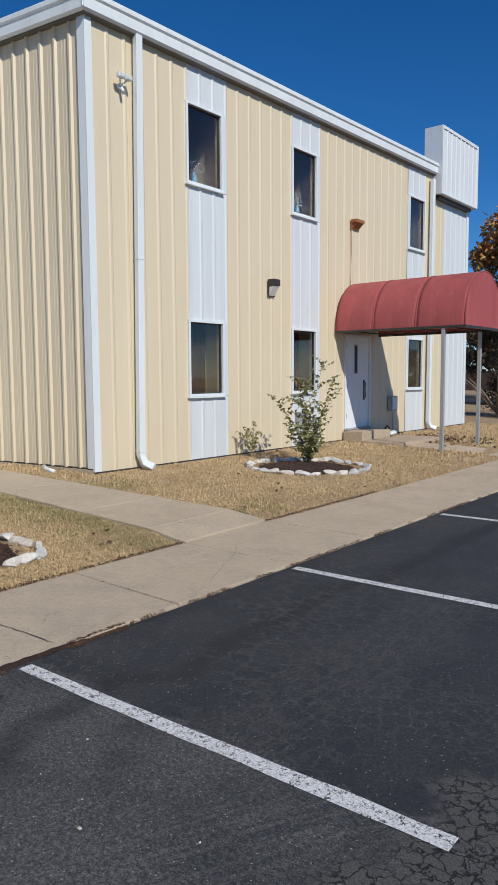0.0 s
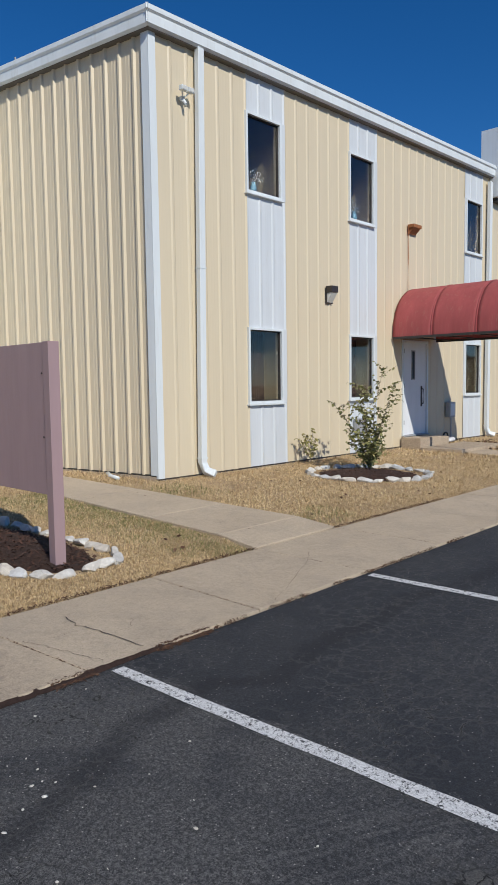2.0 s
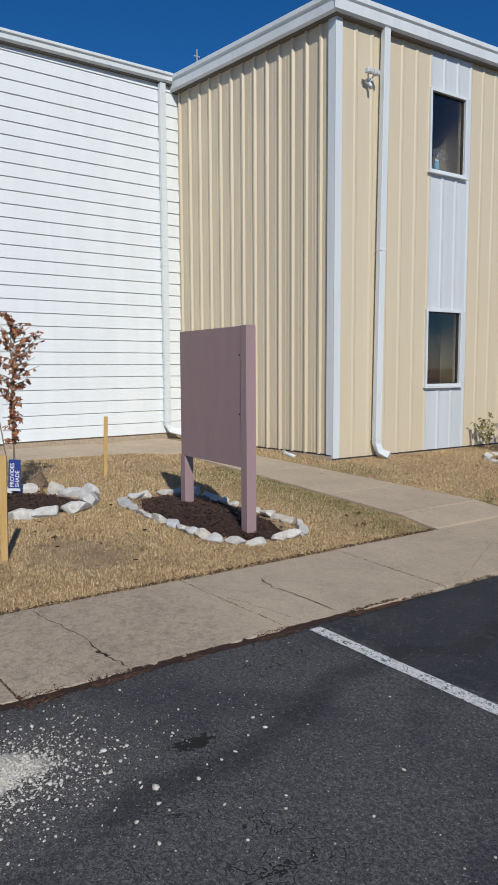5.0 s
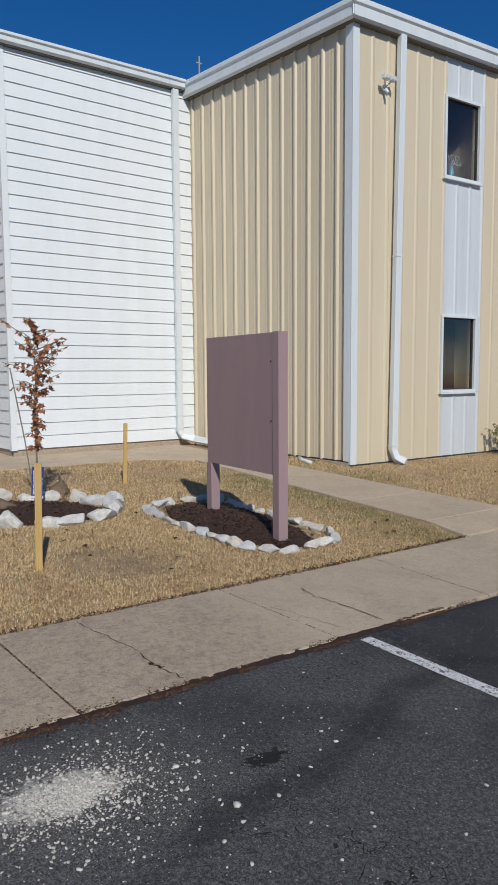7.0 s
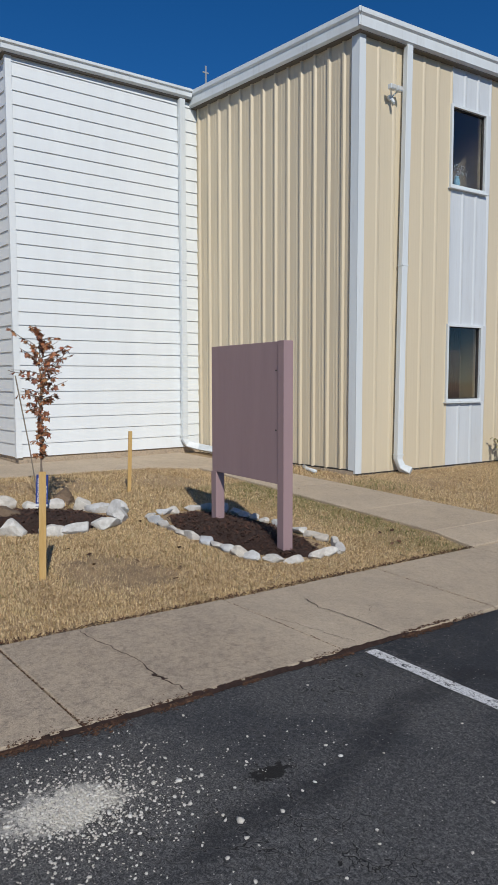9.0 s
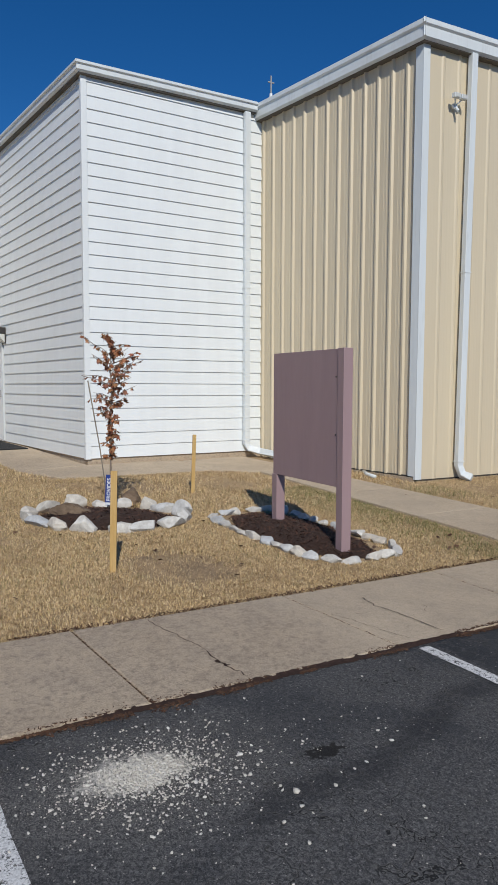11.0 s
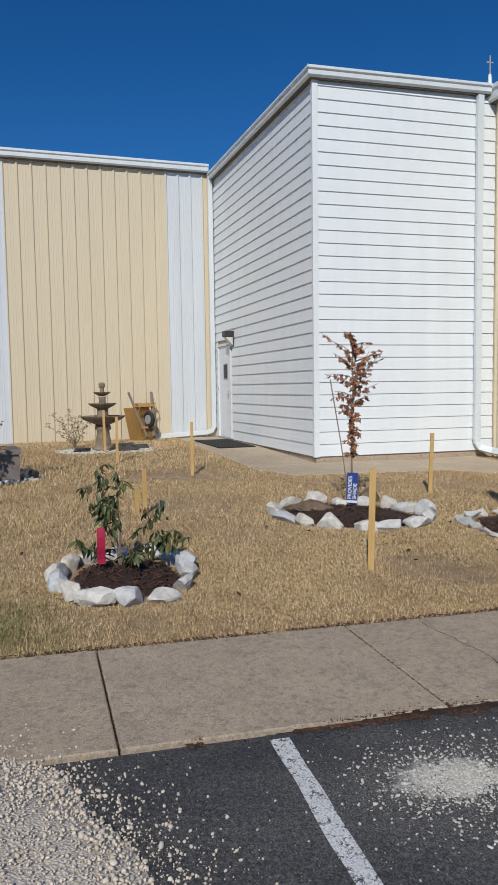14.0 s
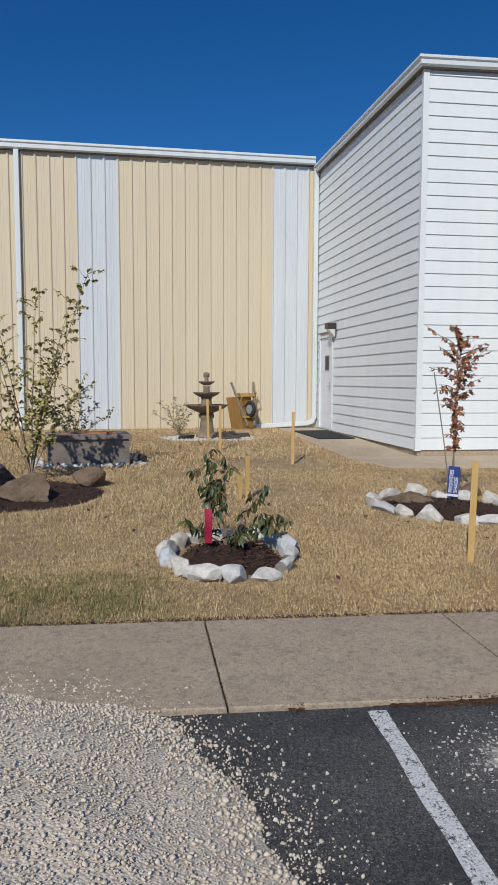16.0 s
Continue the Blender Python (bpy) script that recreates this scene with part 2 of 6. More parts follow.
powder = na.math("MULTIPLY", na.ramp(na.math("ADD", pd, na.math("MULTIPLY", na.math("SUBTRACT", clod, 0.5), 0.5)), (0.14, 1.0), (0.22, 0.0)), na.ramp(clod, (0.40, 0.25), (0.50, 1.0)))
c = na.mix(powder, c, (0.74, 0.70, 0.62))
dust = na.math("MULTIPLY", na.ramp(pd, (0.2, 0.5), (0.75, 0.0)), na.ramp(grain, (0.5, 0.0), (0.6, 1.0)))
c = na.mix(dust, c, (0.42, 0.39, 0.34))
near3 = na.t.nodes.new("ShaderNodeVectorMath")
near3.operation = "DISTANCE"
na.link(na.coord((1.0, 0.55, 1.0)), near3.inputs[0])
near3.inputs[1].default_value = (-2.18, 0.60, 0)
oil = na.ramp(na.math("ADD", near3.outputs["Value"], na.math("MULTIPLY", na.noise(24, 5, 0.7), 0.26)), (0.178, 1.0), (0.19, 0.0))
c = na.mix(oil, c, (0.006, 0.005, 0.004))
na.color(c)
na.bump(na.math("SUBTRACT", na.math("ADD", grain, na.math("MULTIPLY", spk, -0.4)), na.math("MULTIPLY", na.math("ADD", cm, oil), 2.0)), 0.75, 0.007)
M["asphalt"] = na.m

nl = Nodes("worn_white_road_paint", 0.65)
w1 = nl.noise(24, 6, 0.85)
w2 = nl.noise(120, 3, 0.7)
nl.color(nl.mix(nl.ramp(w2, (0.35, 0.0), (0.6, 1.0)), (0.42, 0.42, 0.42), (0.74, 0.74, 0.73)))
sm = nl.math("ADD", nl.math("MULTIPLY", w1, 0.7), nl.math("MULTIPLY", w2, 0.3))
nl.link(nl.ramp(sm, (0.42, 0.0), (0.48, 1.0)), nl.b.inputs["Alpha"])
M["line"] = nl.m

ng = Nodes("dry_lawn_soil", 0.95)
g1 = ng.noise(0.45, 5, 0.6)
g2 = ng.noise(6, 5, 0.7)
g3 = ng.noise(70, 4, 0.8)
c = ng.mix(ng.ramp(g1, (0.35, 0.0), (0.65, 1.0)), (0.41, 0.275, 0.15), (0.56, 0.40, 0.23))
c = ng.mix(ng.ramp(g2, (0.38, 0.75), (0.54, 0.0)), c, (0.25, 0.175, 0.105))
c = ng.mix(ng.ramp(g3, (0.40, 0.7), (0.56, 0.0)), c, (0.22, 0.15, 0.09))
c = ng.mix(ng.ramp(g3, (0.55, 0.0), (0.7, 0.6)), c, (0.46, 0.36, 0.2))
ng.color(c)
ng.bump(ng.math("ADD", g3, g2), 0.9, 0.02)
M["soil"] = ng.m


# ---- mesh helpers ----
def add_box(bm, x0, x1, y0, y1, z0, z1, bevel=0.0):
    vs = [bm.verts.new(p) for p in ((x0, y0, z0), (x1, y0, z0), (x1, y1, z0), (x0, y1, z0), (x0, y0, z1), (x1, y0, z1), (x1, y1, z1), (x0, y1, z1))]
    fs = [bm.faces.new([vs[i] for i in q]) for q in ((0, 3, 2, 1), (4, 5, 6, 7), (0, 1, 5, 4), (1, 2, 6, 5), (2, 3, 7, 6), (3, 0, 4, 7))]
    if bevel:
        es = list({e for f in fs for e in f.edges})
        bmesh.ops.bevel(bm, geom=es, offset=bevel, segments=2, affect="EDGES", profile=0.7)
    return vs


def mesh_of(name, bm, mats, smooth=False):
    me = bpy.data.meshes.new(name)
    bmesh.ops.recalc_face_normals(bm, faces=bm.faces[:])
    bm.to_mesh(me)
    bm.free()
    for m in mats if isinstance(mats, (list, tuple)) else [mats]:
        me.materials.append(m)
    if smooth:
        for p in me.polygons:
            p.use_smooth = True
    return me


def part(name, bm, mat, parent=None, label="", smooth=False, m=None):
    ob = new(name, mesh_of(name, bm, mat, smooth))
    if parent is not None:
        ob.parent = parent
    if m is not None:
        ob.matrix_basis = m
    if label:
        ob["label"] = label
    return ob


def empty(name, m, label, category, group="", kind=""):
    ob = new(name)
    ob.matrix_basis = m
    ob.empty_display_size = 0.2
    return tagged(ob, label, category, group, kind)


def box_part(name, mat, parent, b, bevel=0.0, label="", m=None):
    bm = bmesh.new()
    add_box(bm, *b, bevel)
    return part(name, bm, mat, parent, label, m=m)


def tube(bm, pts, rx, ry=None, sides=8, square=False, up=(0, 0, 1)):
    """A tube of the given half sizes along the points; radii may be lists."""
    n = len(pts)
    ry = ry or rx
    rings = []
    for i, p in enumerate(pts):
        a, b = Vector(pts[max(0, i - 1)]), Vector(pts[min(n - 1, i + 1)])
        d = (b - a).normalized()
        s = d.cross(Vector(up))
        if s.length < 1e-3:
            s = d.cross(Vector((0, 1, 0)))
        s.normalize()
        t = s.cross(d).normalized()
        hx = rx[i] if isinstance(rx, (list, tuple)) else rx
        hy = ry[i] if isinstance(ry, (list, tuple)) else ry
        if square:
            offs = ((-1, -1), (1, -1), (1, 1), (-1, 1))
        else:
            offs = [(math.cos(2 * math.pi * k / sides), math.sin(2 * math.pi * k / sides)) for k in range(sides)]
        rings.append([bm.verts.new(Vector(p) + s * (o[0] * hx) + t * (o[1] * hy)) for o in offs])
    k = len(rings[0])
    for r0, r1 in zip(rings, rings[1:]):
        for j in range(k):
            bm.faces.new((r0[j], r0[(j + 1) % k], r1[(j + 1) % k], r1[j]))
    bm.faces.new(rings[0][::-1])
    bm.faces.new(rings[-1])


def gz(x):
    """Height of the lawn: a low lip at the pavement, then a gentle rise to the buildings."""
    a = min(max((-4.3 - x) / 0.5, 0.0), 1.0)
    return 0.055 * a * a * (3 - 2 * a) + 0.026 * min(max(0.0, -4.6 - x), 11.0)


def frame_of(p, q):
    """Local frame of a wall from p to q: x along it, y into the building, z up."""
    d = Vector((q[0] - p[0], q[1] - p[1], 0)).normalized()
    m = Matrix(((d.x, -d.y, 0, p[0]), (d.y, d.x, 0, p[1]), (0, 0, 1, 0), (0, 0, 0, 1)))
    return m, math.hypot(q[0] - p[0], q[1] - p[1])


# ---- plan ----
PA, PB, PC, PD, PE = (-8.0, 21.15), (-8.13, 7.15), (-12.15, 6.65), (-12.03, 3.025), (-18.395, 2.472)
TH = radians(5)
PF = (PE[0] + 16 * math.sin(TH), PE[1] - 16 * math.cos(TH))
EAVE, EAVE_TAN = 6.87, 7.02

# ---- ground ----
rg = random.Random(4)


def axis(lo, hi, step, far):
    a = list(np.arange(lo, hi, step))
    return [-far, -far / 3, -far / 10] + a + [far / 10, far / 3, far]


bm = bmesh.new()
xs, ys = axis(-26, 6, 0.5, 900), axis(-24, 32, 0.5, 900)
xs = sorted(xs + [-4.3, -4.4, -4.6, -4.7, -4.8, -4.9])
grid = [[bm.verts.new((x, y, gz(x) - 0.03 * (x > -4.3) - 0.05 * (x > -3.2) + (0.012 * noise.noise((x * 0.9, y * 0.9, 0)) if x < -4.6 else 0))) for y in ys] for x in xs]
for i in range(len(xs) - 1):
    for j in range(len(ys) - 1):
        bm.faces.new((grid[i][j], grid[i + 1][j], grid[i + 1][j + 1], grid[i][j + 1]))
tagged(part("ground", bm, M["soil"]), "dry tan lawn and earth sloping up to the buildings", "lawn", kind="structure")

bm = bmesh.new()
add_box(bm, -2.978, 60, -90, 140, -0.3, 0.0)
tagged(part("parking_lot", bm, M["asphalt"]), "cracked dark grey asphalt parking lot beside the pavement", "parking lot", kind="structure")

lines = []
for y0, x1 in ((-3.03, -0.2), (-0.33, -0.35), (2.40, -0.40), (5.06, 2.2), (8.08, 2.2), (10.8, 2.2), (13.5, 2.2)):
    bm = bmesh.new()
    n = 40
    prev = None
    for i in range(n + 1):
        x = -2.93 + (x1 + 2.93) * i / n
        w = 0.046 + 0.007 * noise.noise((x * 4, y0, 0))
        yy = y0 + 0.012 * (x + 2.9) + 0.006 * noise.noise((x * 3, y0, 5))
        cur = (bm.verts.new((x, yy - w, 0.004)), bm.verts.new((x, yy + w, 0.004)))
        if prev:
            bm.faces.new((prev[0], cur[0], cur[1], prev[1]))
        prev = cur
    ob = part("parking_line", bm, M["line"])
    tagged(ob, "worn white painted parking line on the asphalt", "parking line", "parking lines", "structure")


# pavement of separate slabs
def slab(poly, parent, dz=0.0, thick=0.12, bevel=0.008):
    bm = bmesh.new()
    top = [bm.verts.new((x, y, gz(x) + 0.022 + dz)) for x, y in poly]
    bot = [bm.verts.new((x, y, gz(x) - thick)) for x, y in poly]
    f = bm.faces.new(top)
    bm.faces.new(bot[::-1])
    for i in range(len(poly)):
        j = (i + 1) % len(poly)
        bm.faces.new((bot[i], bot[j], top[j], top[i]))
    bmesh.ops.recalc_face_normals(bm, faces=bm.faces[:])
    bmesh.ops.bevel(bm, geom=list(f.edges), offset=bevel, segments=1, affect="EDGES")
    return part("slab", bm, M["concrete"], parent)


def inset(poly, d=0.006):
    cx, cy = sum(p[0] for p in poly) / len(poly), sum(p[1] for p in poly) / len(poly)
    return [(x + d * (1 if x < cx else -1), y + d * (1 if y < cy else -1)) for x, y in poly]


pavement = empty("pavement", pose(0, 0, 0), "worn tan concrete pavement slabs with dirt in the joints", "pavement", kind="structure")
joints = [-12.0, -10.4, -8.8, -7.2, -5.6, -4.1, -2.6, -1.09, 0.55, 2.215, 3.735, 5.1, 6.44, 8.0, 9.6, 11.2, 12.8, 14.3, 15.3, 16.9, 18.5, 20.1, 21.7, 23.3, 24.9, 26.5]
for i, (a, b) in enumerate(zip(joints, joints[1:])):
    ka, kb = (0.03 if v < 3 else -0.03 if v < 4.5 else 0.0 for v in (a, b))
    slab(inset([(-2.98, a + ka), (-2.98, b + kb), (-4.27, b - kb), (-4.27, a - ka)]), pavement, rg.uniform(-0.004, 0.006))
bx = [-4.28, -4.8, -6.0, -7.7, -9.2, -10.0]
for a, b in zip(bx, bx[1:]):
    ya, yb = 5.10 + (-4.28 - a) * 0.05, 5.10 + (-4.28 - b) * 0.05
    za, zb = 6.44 - (-4.28 - a) * 0.02, 6.44 - (-4.28 - b) * 0.02
    slab(inset([(a, ya), (a, za), (b, zb), (b, yb)], 0.003), pavement, 0.012)
slab(inset([(-10.0, 5.39), (-10.0, 6.32), (-12.08, 6.2), (-11.9, 4.75), (-10.5, 4.75)]), pavement)
slab(inset([(-10.5, 4.75), (-12.02, 4.75), (-11.98, 3.03), (-11.6, 1.75), (-10.6, 2.2)]), pavement)
slab(inset([(-11.6, 1.73), (-11.98, 3.0), (-15.0, 2.74), (-15.0, 1.45)]), pavement)
slab(inset([(-15.0, 1.45), (-15.0, 2.74), (-18.3, 2.46), (-18.3, 1.4)]), pavement)
for a, b in ((-4.28, -5.6), (-5.6, -6.9), (-6.9, -8.05)):
    slab(inset([(a, 14.3), (a, 15.3), (b, 15.3), (b, 14.3)]), pavement)

# ---- walls ----
RIB = 0.305


def ribbed(bm, u0, u1, z0, z1, out=0.0, depth=0.032, ribs=None, flute=0.003):
    """Ribbed sheet from u0 to u1; outward is -y. A rib stands at each edge and between."""
    n = max(1, round((u1 - u0) / RIB))
    step = (u1 - u0) / n
    prof = []
    for c in ribs or [u0 + k * step for k in range(n + 1)]:
        for du, dy in ((-0.042, 0), (-0.016, -depth), (0.016, -depth), (0.042, 0), (0.115, 0), (0.122, -flute), (0.134, -flute), (0.141, 0), (0.178, 0), (0.185, -flute), (0.197, -flute), (0.204, 0)):
            if u0 <= c + du <= u1:
                prof.append((c + du, dy))
    prof = sorted(set([(u0, prof[0][1])] + prof + [(u1, prof[-1][1])]))
    lo = [bm.verts.new((u, y - out, z0)) for u, y in prof]
    hi = [bm.verts.new((u, y - out, z1)) for u, y in prof]
    for i in range(len(prof) - 1):
        bm.faces.new((lo[i], lo[i + 1], hi[i + 1], hi[i]))


def panels(wall, u0, u1, z0, z1, mat, label="", first=None, pitch=RIB, flute=0.003, depth=0.032):
    """Sheets of three ribs each, as parts of the wall; first: where a rib stands, if not at the edge."""
    if first is None:
        n = max(1, round((u1 - u0) / (3 * RIB)))
        cuts = [u0 + (u1 - u0) * k / n for k in range(n + 1)]
    else:
        cuts = [u0] + [v for v in np.arange(first - 60 * pitch, u1, 3 * pitch) if u0 + 0.1 < v < u1 - 0.1] + [u1]
    for k, (a, b) in enumerate(zip(cuts, cuts[1:])):
        bm = bmesh.new()
        ribbed(bm, a, b, z0, z1, 0.004 + 0.0015 * (k % 2), depth=depth, flute=flute, ribs=None if first is None else [v for v in np.arange(first - 60 * pitch, first + 60 * pitch, pitch) if a - 0.001 <= v <= b + 0.001])
        part("wall_panel", bm, mat, wall, label)


def backing(name, p, q, z0, z1, openings, mat, label, thick=0.16):
    """A thick wall with openings (u0, u1, z0, z1) cut through; its frame is the wall's own."""
    m, length = frame_of(p, q)
    us = sorted({0.0, length, *[v for o in openings for v in o[:2]]})
    zs = sorted({z0, z1, *[v for o in openings for v in o[2:]]})
    bm = bmesh.new()
    for a, b in zip(us, us[1:]):
        for c, d in zip(zs, zs[1:]):
            if not any(o[0] <= (a + b) / 2 <= o[1] and o[2] <= (c + d) / 2 <= o[3] for o in openings):
                add_box(bm, a, b, 0, thick, c, d)
    bmesh.ops.remove_doubles(bm, verts=bm.verts[:], dist=1e-4)
    ob = part(name, bm, mat, m=m)
    return tagged(ob, label, "wall", kind="structure"), length


def gutter(p, q, z, over, parent_label, ext0=0.0, ext1=0.0, h=0.285, rise=0.0, mitre=(0, 0)):
    """Boxed white eave gutter with a stepped face along a wall from p to q."""
    m, length = frame_of(p, q)
    root = empty("gutter", m, parent_label, "gutter", "eave gutters")

    def run(name, prof, label="", mat="white_trim"):
        bm = bmesh.new()
        a = [bm.verts.new((-ext0 + mitre[0] * y, y, z + dz)) for y, dz in prof]
        b = [bm.verts.new((length + ext1 - mitre[1] * y, y, z + dz + rise)) for y, dz in prof]
        for i in range(len(prof)):
            j = (i + 1) % len(prof)
            bm.faces.new((a[i], a[j], b[j], b[i]))
        bm.faces.new(a)
        bm.faces.new(b[::-1])
        part(name, bm, M[mat], root, label)

    # underside strip in a dark colour, painting in the eave's shade
    run("soffit", [(-0.004, -0.014), (-over + 0.05, -0.014), (-over + 0.05, -0.002), (-0.004, -0.002)], "soffit coloured dark for the shade under the eave", "soffit")
    run("trough", [(0.03, 0), (-over + 0.04, 0), (-over, 0.03), (-over, h * 0.62), (-over - 0.03, h * 0.72), (-over - 0.03, h * 0.84), (0.03, h * 0.84)])
    run("drip_edge", [(0.03, h * 0.845), (-over - 0.01, h * 0.845), (-over - 0.018, h * 0.86), (-over - 0.018, h), (0.03, h)])
    return root


def downspout(m, pts, label, w=0.066, d=0.05):
    bm = bmesh.new()
    tube(bm, pts, w, d, square=True, up=(0, 1, 0))
    bmesh.ops.bevel(bm, geom=bm.edges[:], offset=0.008, segments=1, affect="EDGES")
    root = empty("downspout", m, label, "downspout", "downspouts")
    part("pipe", bm, M["white_trim"], root)
    zs = [p[2] for p in pts]

    def band_u(z):
        return pts[0][0] + (pts[1][0] - pts[0][0]) * min(1.0, (pts[0][2] - z) / (pts[0][2] - pts[1][2]))

    for z in (min(zs) + 0.25, (min(zs) + max(zs)) / 2 - 0.05):
        box_part("band", M["white_trim"], root, (band_u(z) - w - 0.005, band_u(z) + w + 0.005, pts[0][1] - d - 0.006, pts[0][1] + d + 0.006, z, z + 0.022))
    return root


# window wall
STRIPS = [(2.09, 3.103), (5.128, 6.141), (10.19, 11.205)]
WINS = [(2.055, 2.99), (5.10, 6.01), (10.24, 11.155)]
UPPER, LOWER = (4.925, 6.28), (1.295, 2.635)
E_RIB = dict(first=0.402, pitch=0.3376, flute=0.0004, depth=0.014)
DOOR_U, DOOR_Z = (7.16, 8.32), (0.42, 2.60)
opens = [(a, b, z0, z1) for a, b in WINS for z0, z1 in (UPPER, LOWER)] + [(*DOOR_U, *DOOR_Z)]
wall_e, LEN_E = backing("wall_east", PB, PA, 0.05, EAVE + 0.22, opens, M["yellow"], "yellow ribbed sheet metal wall with white window strips")
ME = frame_of(PB, PA)[0]
BASE_E, TOP = 0.17, EAVE + 0.08
TOP_E = EAVE + 0.2
segs = [(0.0, STRIPS[0][0]), (STRIPS[0][1], STRIPS[1][0]), (STRIPS[1][1], DOOR_U[0]), (DOOR_U[1], STRIPS[2][0]), (STRIPS[2][1], 12.4)]
for a, b in segs:
    panels(wall_e, a, b, BASE_E, TOP_E, M["yellow"], **E_RIB)
panels(wall_e, *DOOR_U, DOOR_Z[1] + 0.06, TOP_E, M["yellow"], **E_RIB)
for (a, b), (wa, wb) in zip(STRIPS, WINS):
    for z0, z1 in (UPPER, LOWER):
        for c, d in ((a, wa), (wb, b)):
            if d - c > 0.02:
                box_part("wall_panel", M["white_sheet"], wall_e, (c, d, -0.026, 0.0, z0, z1), label="white sheet beside the window")
    for z0, z1 in ((BASE_E, LOWER[0]), (LOWER[1], UPPER[0]), (UPPER[1], TOP_E)):
        panels(wall_e, a, b, z0, z1, M["white_sheet"], "white ribbed sheet", **E_RIB)
panels(wall_e, 12.4, LEN_E, BASE_E, TOP_E, M["white_sheet"], "white ribbed sheet", **E_RIB)

wall_s, LEN_S = backing("wall_south", PC, PB, 0.05, EAVE + 0.1, [], M["yellow"], "yellow ribbed sheet metal side wall")
MS = frame_of(PC, PB)[0]
panels(wall_s, 0.02, LEN_S, 0.24, TOP, M["yellow"], first=3.752, pitch=0.3035)

wall_w, LEN_W = backing("wall_white_front", PD, PC, 0.1, EAVE + 0.12, [], M["concrete"], "white lapped siding wall over a concrete footing")
MW = frame_of(PD, PC)[0]
D2_U, D2_Z = (0.31, 1.41), (0.39, 2.74)
wall_ws, LEN_WS = backing("wall_white_side", PE, PD, 0.1, EAVE + 0.12, [(*D2_U, *D2_Z)], M["concrete"], "white lapped siding side wall with a door")
MWS = frame_of(PE, PD)[0]


def boards(wall, u0, u1, z0, z1, skips=()):
    h = 0.2238
    for k in range(math.ceil((z1 - z0) / h)):
        a, b = z0 + k * h, min(z1, z0 + (k + 1) * h + 0.02)
        spans = [(u0, u1)]
        for s in skips:
            if a + 0.03 < s[3] and b - 0.05 > s[2]:
                spans = [(u0, s[0]), (s[1], u1)]
        for c, d in spans:
            bm = bmesh.new()
            vs = [bm.verts.new(p) for p in ((c, -0.034, a), (d, -0.034, a), (d, -0.012, b), (c, -0.012, b), (c, -0.002, a), (d, -0.002, a), (d, -0.002, b), (c, -0.002, b))]
            for q in ((0, 1, 2, 3), (4, 7, 6, 5), (0, 4, 5, 1), (3, 2, 6, 7), (0, 3, 7, 4), (1, 5, 6, 2)):
                bm.faces.new([vs[i] for i in q])
            part("siding_board", bm, M["siding"], wall)


boards(wall_w, 0.05, LEN_W, 0.374, EAVE + 0.1)
boards(wall_ws, 0.0, LEN_WS - 0.05, 0.374, EAVE + 0.1, [(D2_U[0] - 0.06, D2_U[1] + 0.06, D2_Z[0], D2_Z[1] + 0.05)])
for w, b in ((wall_w, (-0.05, 0.055, -0.045, 0.02, 0.36, EAVE + 0.1)), (wall_ws, (LEN_WS - 0.06, LEN_WS + 0.036, -0.043, 0.02, 0.36, EAVE + 0.1))):
    box_part("corner_trim", M["siding"], w, b, 0.004)

wall_t, LEN_T = backing("wall_tan", PF, PE, 0.1, EAVE_TAN + 0.1, [], M["concrete"], "yellow ribbed sheet metal wall with white strips")
MT = frame_of(PF, PE)[0]
ts = [0.0] + [LEN_T - v for v in (11.95, 10.95, 6.17, 5.165, 1.252, 0.304, 0.0)]
for k, (a, b) in enumerate(zip(ts, ts[1:])):
    panels(wall_t, a, b, 0.36, EAVE_TAN + 0.08, M["white_sheet"] if k in (1, 3, 5) else M["yellow"], "white ribbed sheet" if k in (1, 3, 5) else "")

# corner trim of the yellow building
box_part("corner_trim", M["white_trim"], wall_e, (-0.045, 0.088, -0.05, 0.0, 0.19, TOP), 0.006, "white metal corner trim")
box_part("corner_trim", M["white_trim"], wall_s, (LEN_S - 0.115, LEN_S + 0.04, -0.048, 0.0, 0.24, TOP), 0.006, "white metal corner trim")
box_part("corner_trim", M["white_trim"], wall_e, (LEN_E - 0.1, LEN_E + 0.05, -0.05, 0.0, 0.19, TOP), 0.006, "white metal corner trim")
box_part("base_flashing", M["dark"], wall_e, (0.0, DOOR_U[0], -0.022, 0.0, 0.160, 0.185), label="dark base flashing")
box_part("base_flashing", M["dark"], wall_e, (DOOR_U[1], LEN_E, -0.022, 0.0, 0.160, 0.185), label="dark base flashing")
box_part("base_flashing", M["dark"], wall_s, (0.0, LEN_S, -0.022, 0.0, 0.225, 0.25), label="dark base flashing")
box_part("plinth", M["concrete"], wall_e, (0.0, DOOR_U[0], -0.035, 0.0, 0.0, 0.158), 0.01, "grey concrete plinth")
box_part("plinth", M["concrete"], wall_e, (DOOR_U[1], LEN_E, -0.035, 0.0, 0.0, 0.158), 0.01, "grey concrete plinth")
box_part("plinth", M["concrete"], wall_s, (0.0, LEN_S, -0.035, 0.0, 0.0, 0.222), 0.01, "grey concrete plinth")

# far and rear walls close the buildings
box_far, _ = backing("wall_north", PA, (-26, 21.4), 0.0, EAVE + 0.1, [], M["yellow"], "plain yellow end wall of the building")
box_rear, _ = backing("wall_rear", (-26, 21.4), (-26, -14), 0.0, EAVE_TAN, [], M["yellow"], "plain yellow rear wall of the building")

